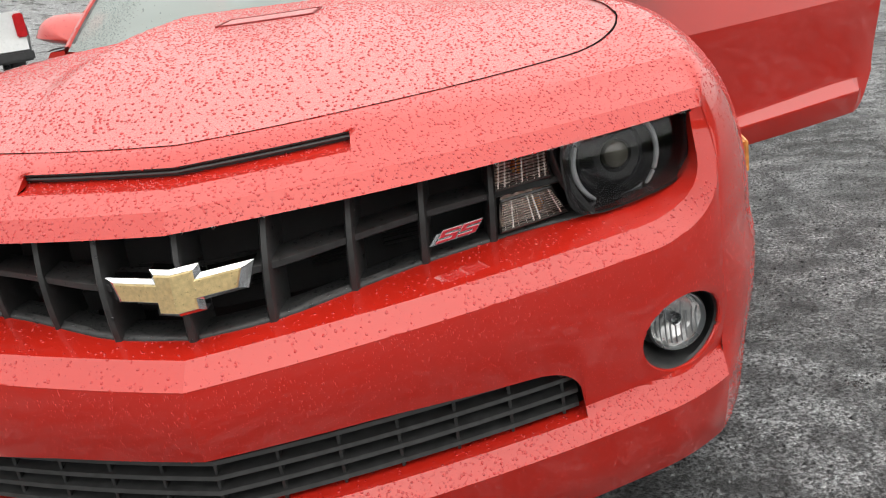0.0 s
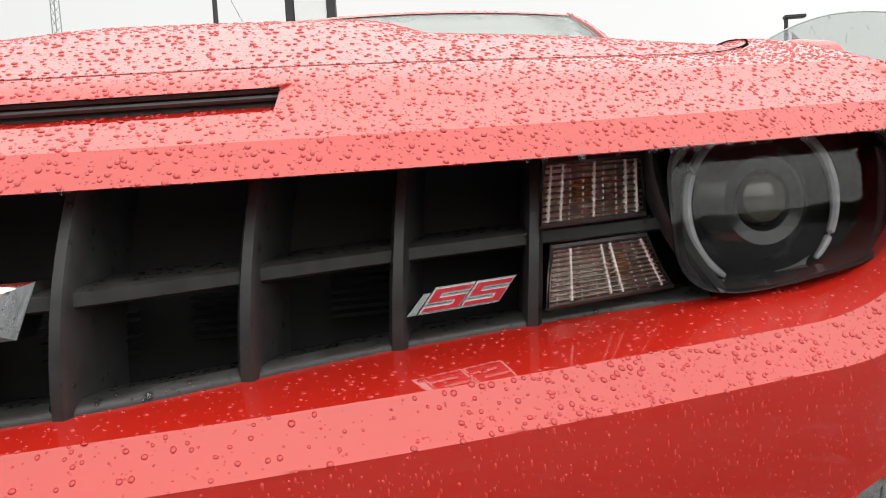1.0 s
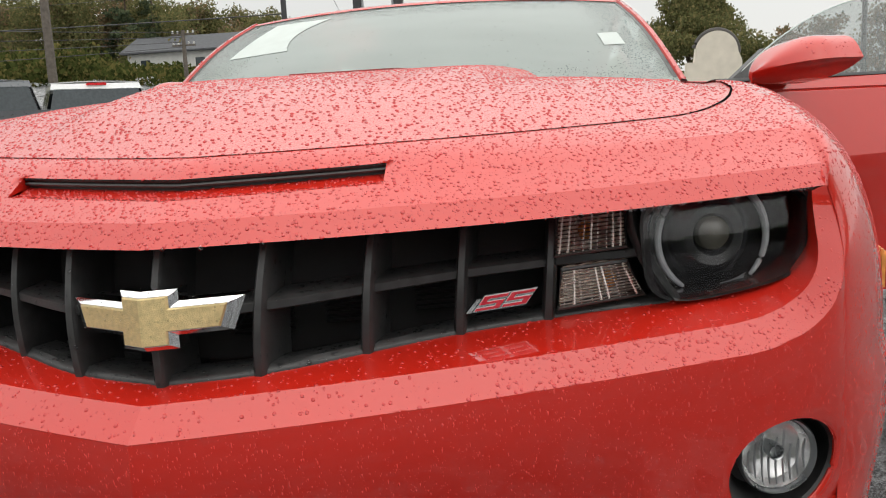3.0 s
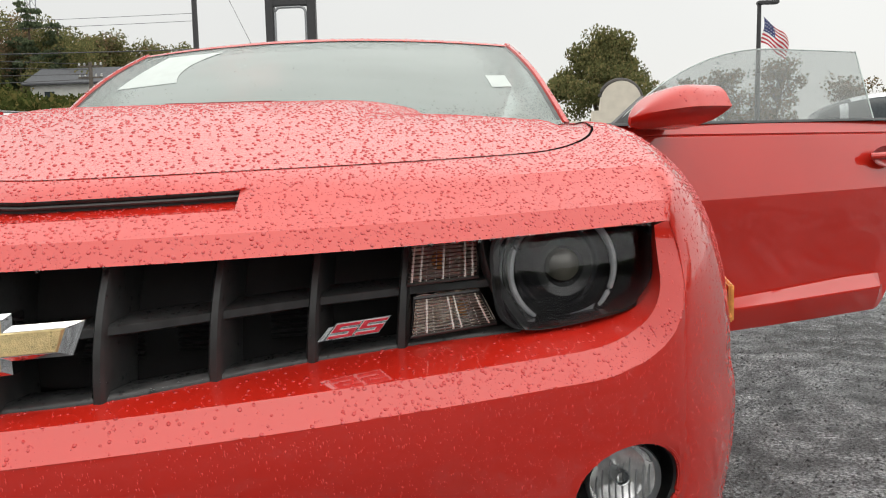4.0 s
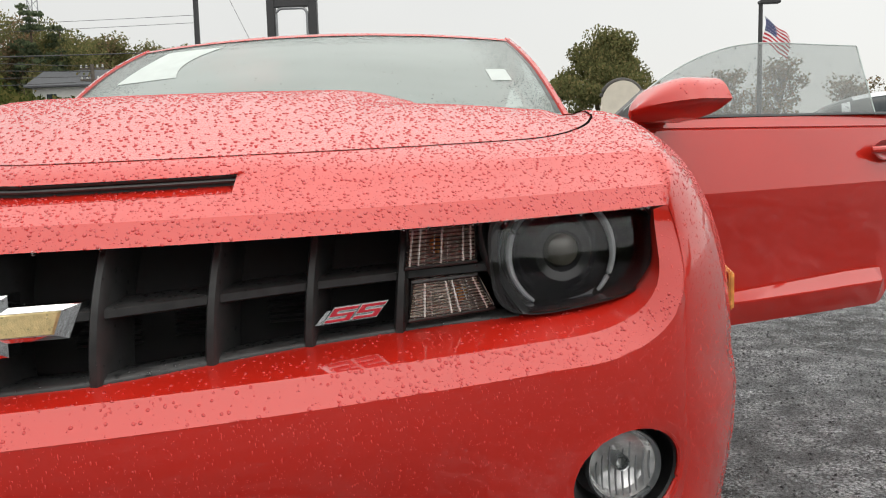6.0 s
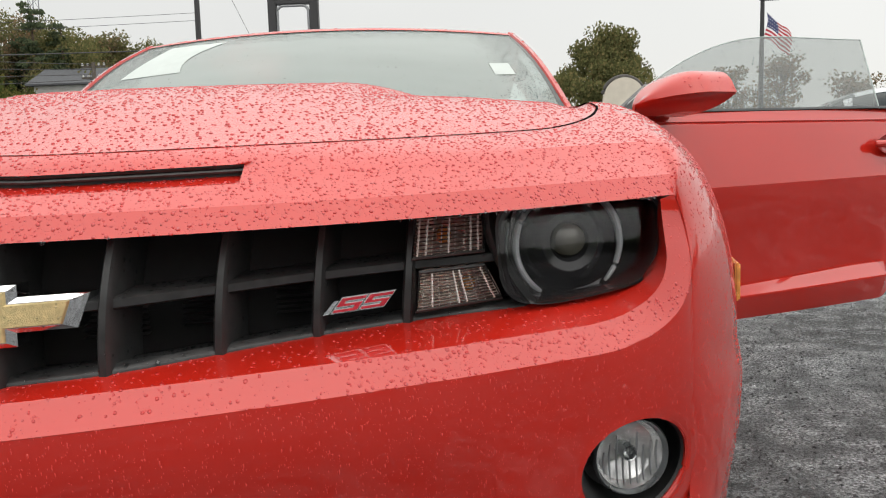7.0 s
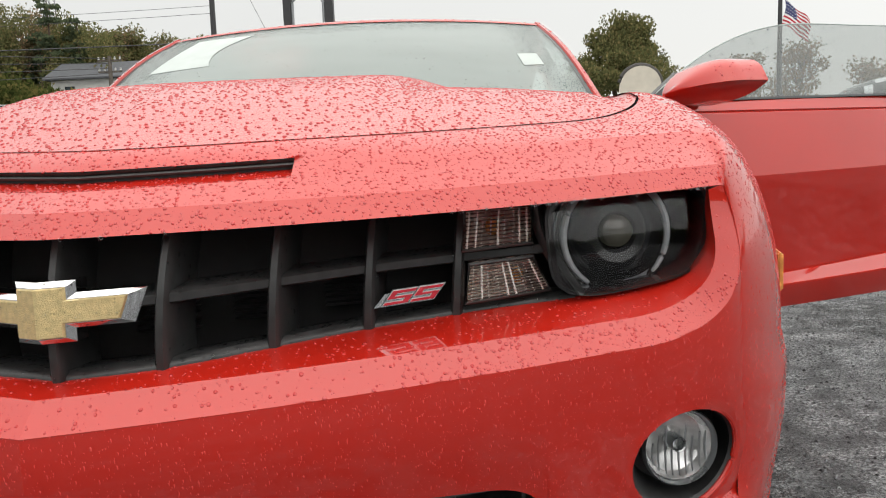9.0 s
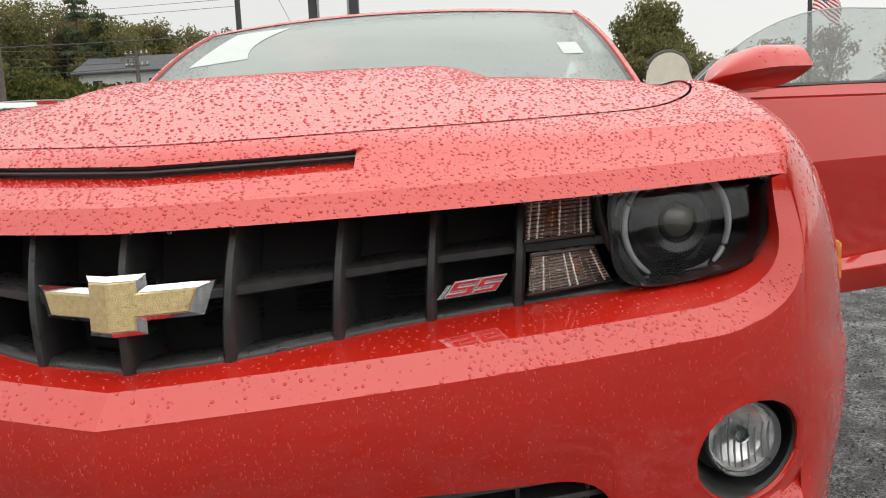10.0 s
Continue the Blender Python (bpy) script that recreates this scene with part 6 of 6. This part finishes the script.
# Grey tint darkens these drops in place of the light they bend away.
GREY_DROP = glass("grey_tinted_rain_water", (0.40, 0.44, 0.43), 0.0, ior=1.6)
beads("rain_beads", "grey-tinted rain beads on the windscreen", [screen], 12000, 0.0010, 0.0026, 4, lambda m, q: 0.008 + 1.2 * sm(0.60, 0.74, abs(m[0]) + 0.16 * (m[2] - 0.97) / 0.3 - (0.02 if m[0] > 0 else -0.04)) + 1.0 * sm(1.24, 1.28, m[2]) + (0.5 * sm(1.06, 1.01, m[2]) if m[0] > 0.25 else 0.0), 0.3, GREY_DROP)
door_bits = [o for o in open_door.children if o.name.split(".")[0] in ("mirror", "door_panel")]
beads("rain_beads", "opaque red rain beads on the open door's mirror", [door_bits[-1]], 420, 0.0010, 0.0034, 5, lambda m, q: 1.0 if q[2] > 0.1 else 0.05, 0.4)
beads("rain_beads", "opaque red rain beads along the roof's front edge", [o for o in car.children if o.name.split(".")[0] in ("roof", "windscreen_pillar")], 3000, 0.0010, 0.0034, 6, lambda m, q: 1.0 if m[1] < 2.25 and m[2] > 1.0 else 0.0, 0.3)
shut_mirror = [o for o in shut_door.children if o.name.split(".")[0] == "mirror"]
beads("rain_beads", "opaque red rain beads on the closed door's mirror", shut_mirror, 300, 0.0010, 0.0034, 7, lambda m, q: 1.0 if q[2] > 0.1 else 0.05, 0.4)
glass_bits = [o for o in open_door.children if o.name.split(".")[0] == "door_glass"]
beads("rain_beads", "grey-tinted rain beads on the open door's window", glass_bits, 320, 0.0012, 0.0038, 8, None, 0.4, GREY_DROP)
rails = [o for o in grille.children if o.name.split(".")[0] in ("bottom_rail", "cross_bar", "grille_bar")]
beads("rain_beads", "clear rain beads on the black grille", rails, 4500, 0.0007, 0.0026, 9, lambda m, q: (1.0 if q[2] > 0.4 else 0.12) * (1.0 if q[1] < 0.3 else 0.0), 0.3, glass("dark_rain_water", (0.7, 0.72, 0.73), 0.0, ior=1.45))
beads("rain_beads", "clear rain beads on the emblem", [o for o in emblem.children] + [emblem], 420, 0.0005, 0.0014, 14, lambda m, q: 1.0 if q[1] < 0.2 else 0.0, 0.3, glass("rain_on_metal", (0.75, 0.75, 0.74), 0.0, ior=1.45))
# drips that hang under the brow
rnd = random.Random(5)
bm = bmesh.new()
for i in range(34):
    x = rnd.choice((rnd.uniform(0.40, 0.78), rnd.uniform(0.52, 0.60), rnd.uniform(-0.7, 0.78)))
    r = rnd.uniform(0.0014, 0.0030)
    lathe(bm, [(0, 1.3 * r), (0.7 * r, 0.9 * r), (r, 0), (0.75 * r, -0.7 * r), (0, -r)], pose(x, plan(x) + 0.001, brow_z(x) - 0.6 * r + DROP), 10)
tagged(part("drips", bm, glass("hanging_rain_water", (0.85, 0.87, 0.87), 0.0, ior=1.5), None, "clear drips hanging under the red brow"), category="raindrops", kind="stuff")

# loose grit on the wet ground beside the car
rng = np.random.default_rng(21)
n_grit = 90000
centre = np.stack([0.75 + 4.2 * rng.random(n_grit) ** 1.4, -1.2 + 8.5 * rng.random(n_grit) ** 1.2, np.zeros(n_grit)], 1)
size = 0.0022 + 0.0075 * rng.random(n_grit) ** 4
turn = rng.random(n_grit) * math.tau
base = np.array(((1, 0, -0.1), (-0.6, 0.8, -0.1), (-0.6, -0.8, -0.1), (0.1, 0.1, 0.7)))
jit = (0.7 + 0.6 * rng.random((n_grit, 4))) * size[:, None]
cs, sn = np.cos(turn)[:, None], np.sin(turn)[:, None]
local = np.stack([base[:, 0] * cs - base[:, 1] * sn, base[:, 0] * sn + base[:, 1] * cs, np.broadcast_to(base[:, 2], (n_grit, 4))], 2)
verts = (centre[:, None, :] + local * jit[:, :, None]).reshape(-1, 3)
first = np.arange(n_grit)[:, None, None] * 4
faces = (first + np.array(((0, 1, 3), (1, 2, 3), (2, 0, 3)))).reshape(-1, 3)
me = bpy.data.meshes.new("grit")
me.from_pydata(verts.tolist(), [], faces.tolist())
gm, gn, gl_, gp = nodes_of("pale_grit")
gg, gr = gn.new("ShaderNodeNewGeometry"), gn.new("ShaderNodeValToRGB")
gr.color_ramp.elements[0].color, gr.color_ramp.elements[1].color = (0.02, 0.02, 0.021, 1), (0.24, 0.245, 0.25, 1)
gr.color_ramp.elements.new(0.55).color = (0.07, 0.071, 0.073, 1)
gl_.new(gg.outputs["Random Per Island"], gr.inputs[0])
gl_.new(gr.outputs[0], gp.inputs["Base Color"])
gp.inputs["Roughness"].default_value = 0.45
me.materials.append(gm)
tagged(new("grit", me), "loose grey grit on the wet asphalt", "gravel", kind="stuff")
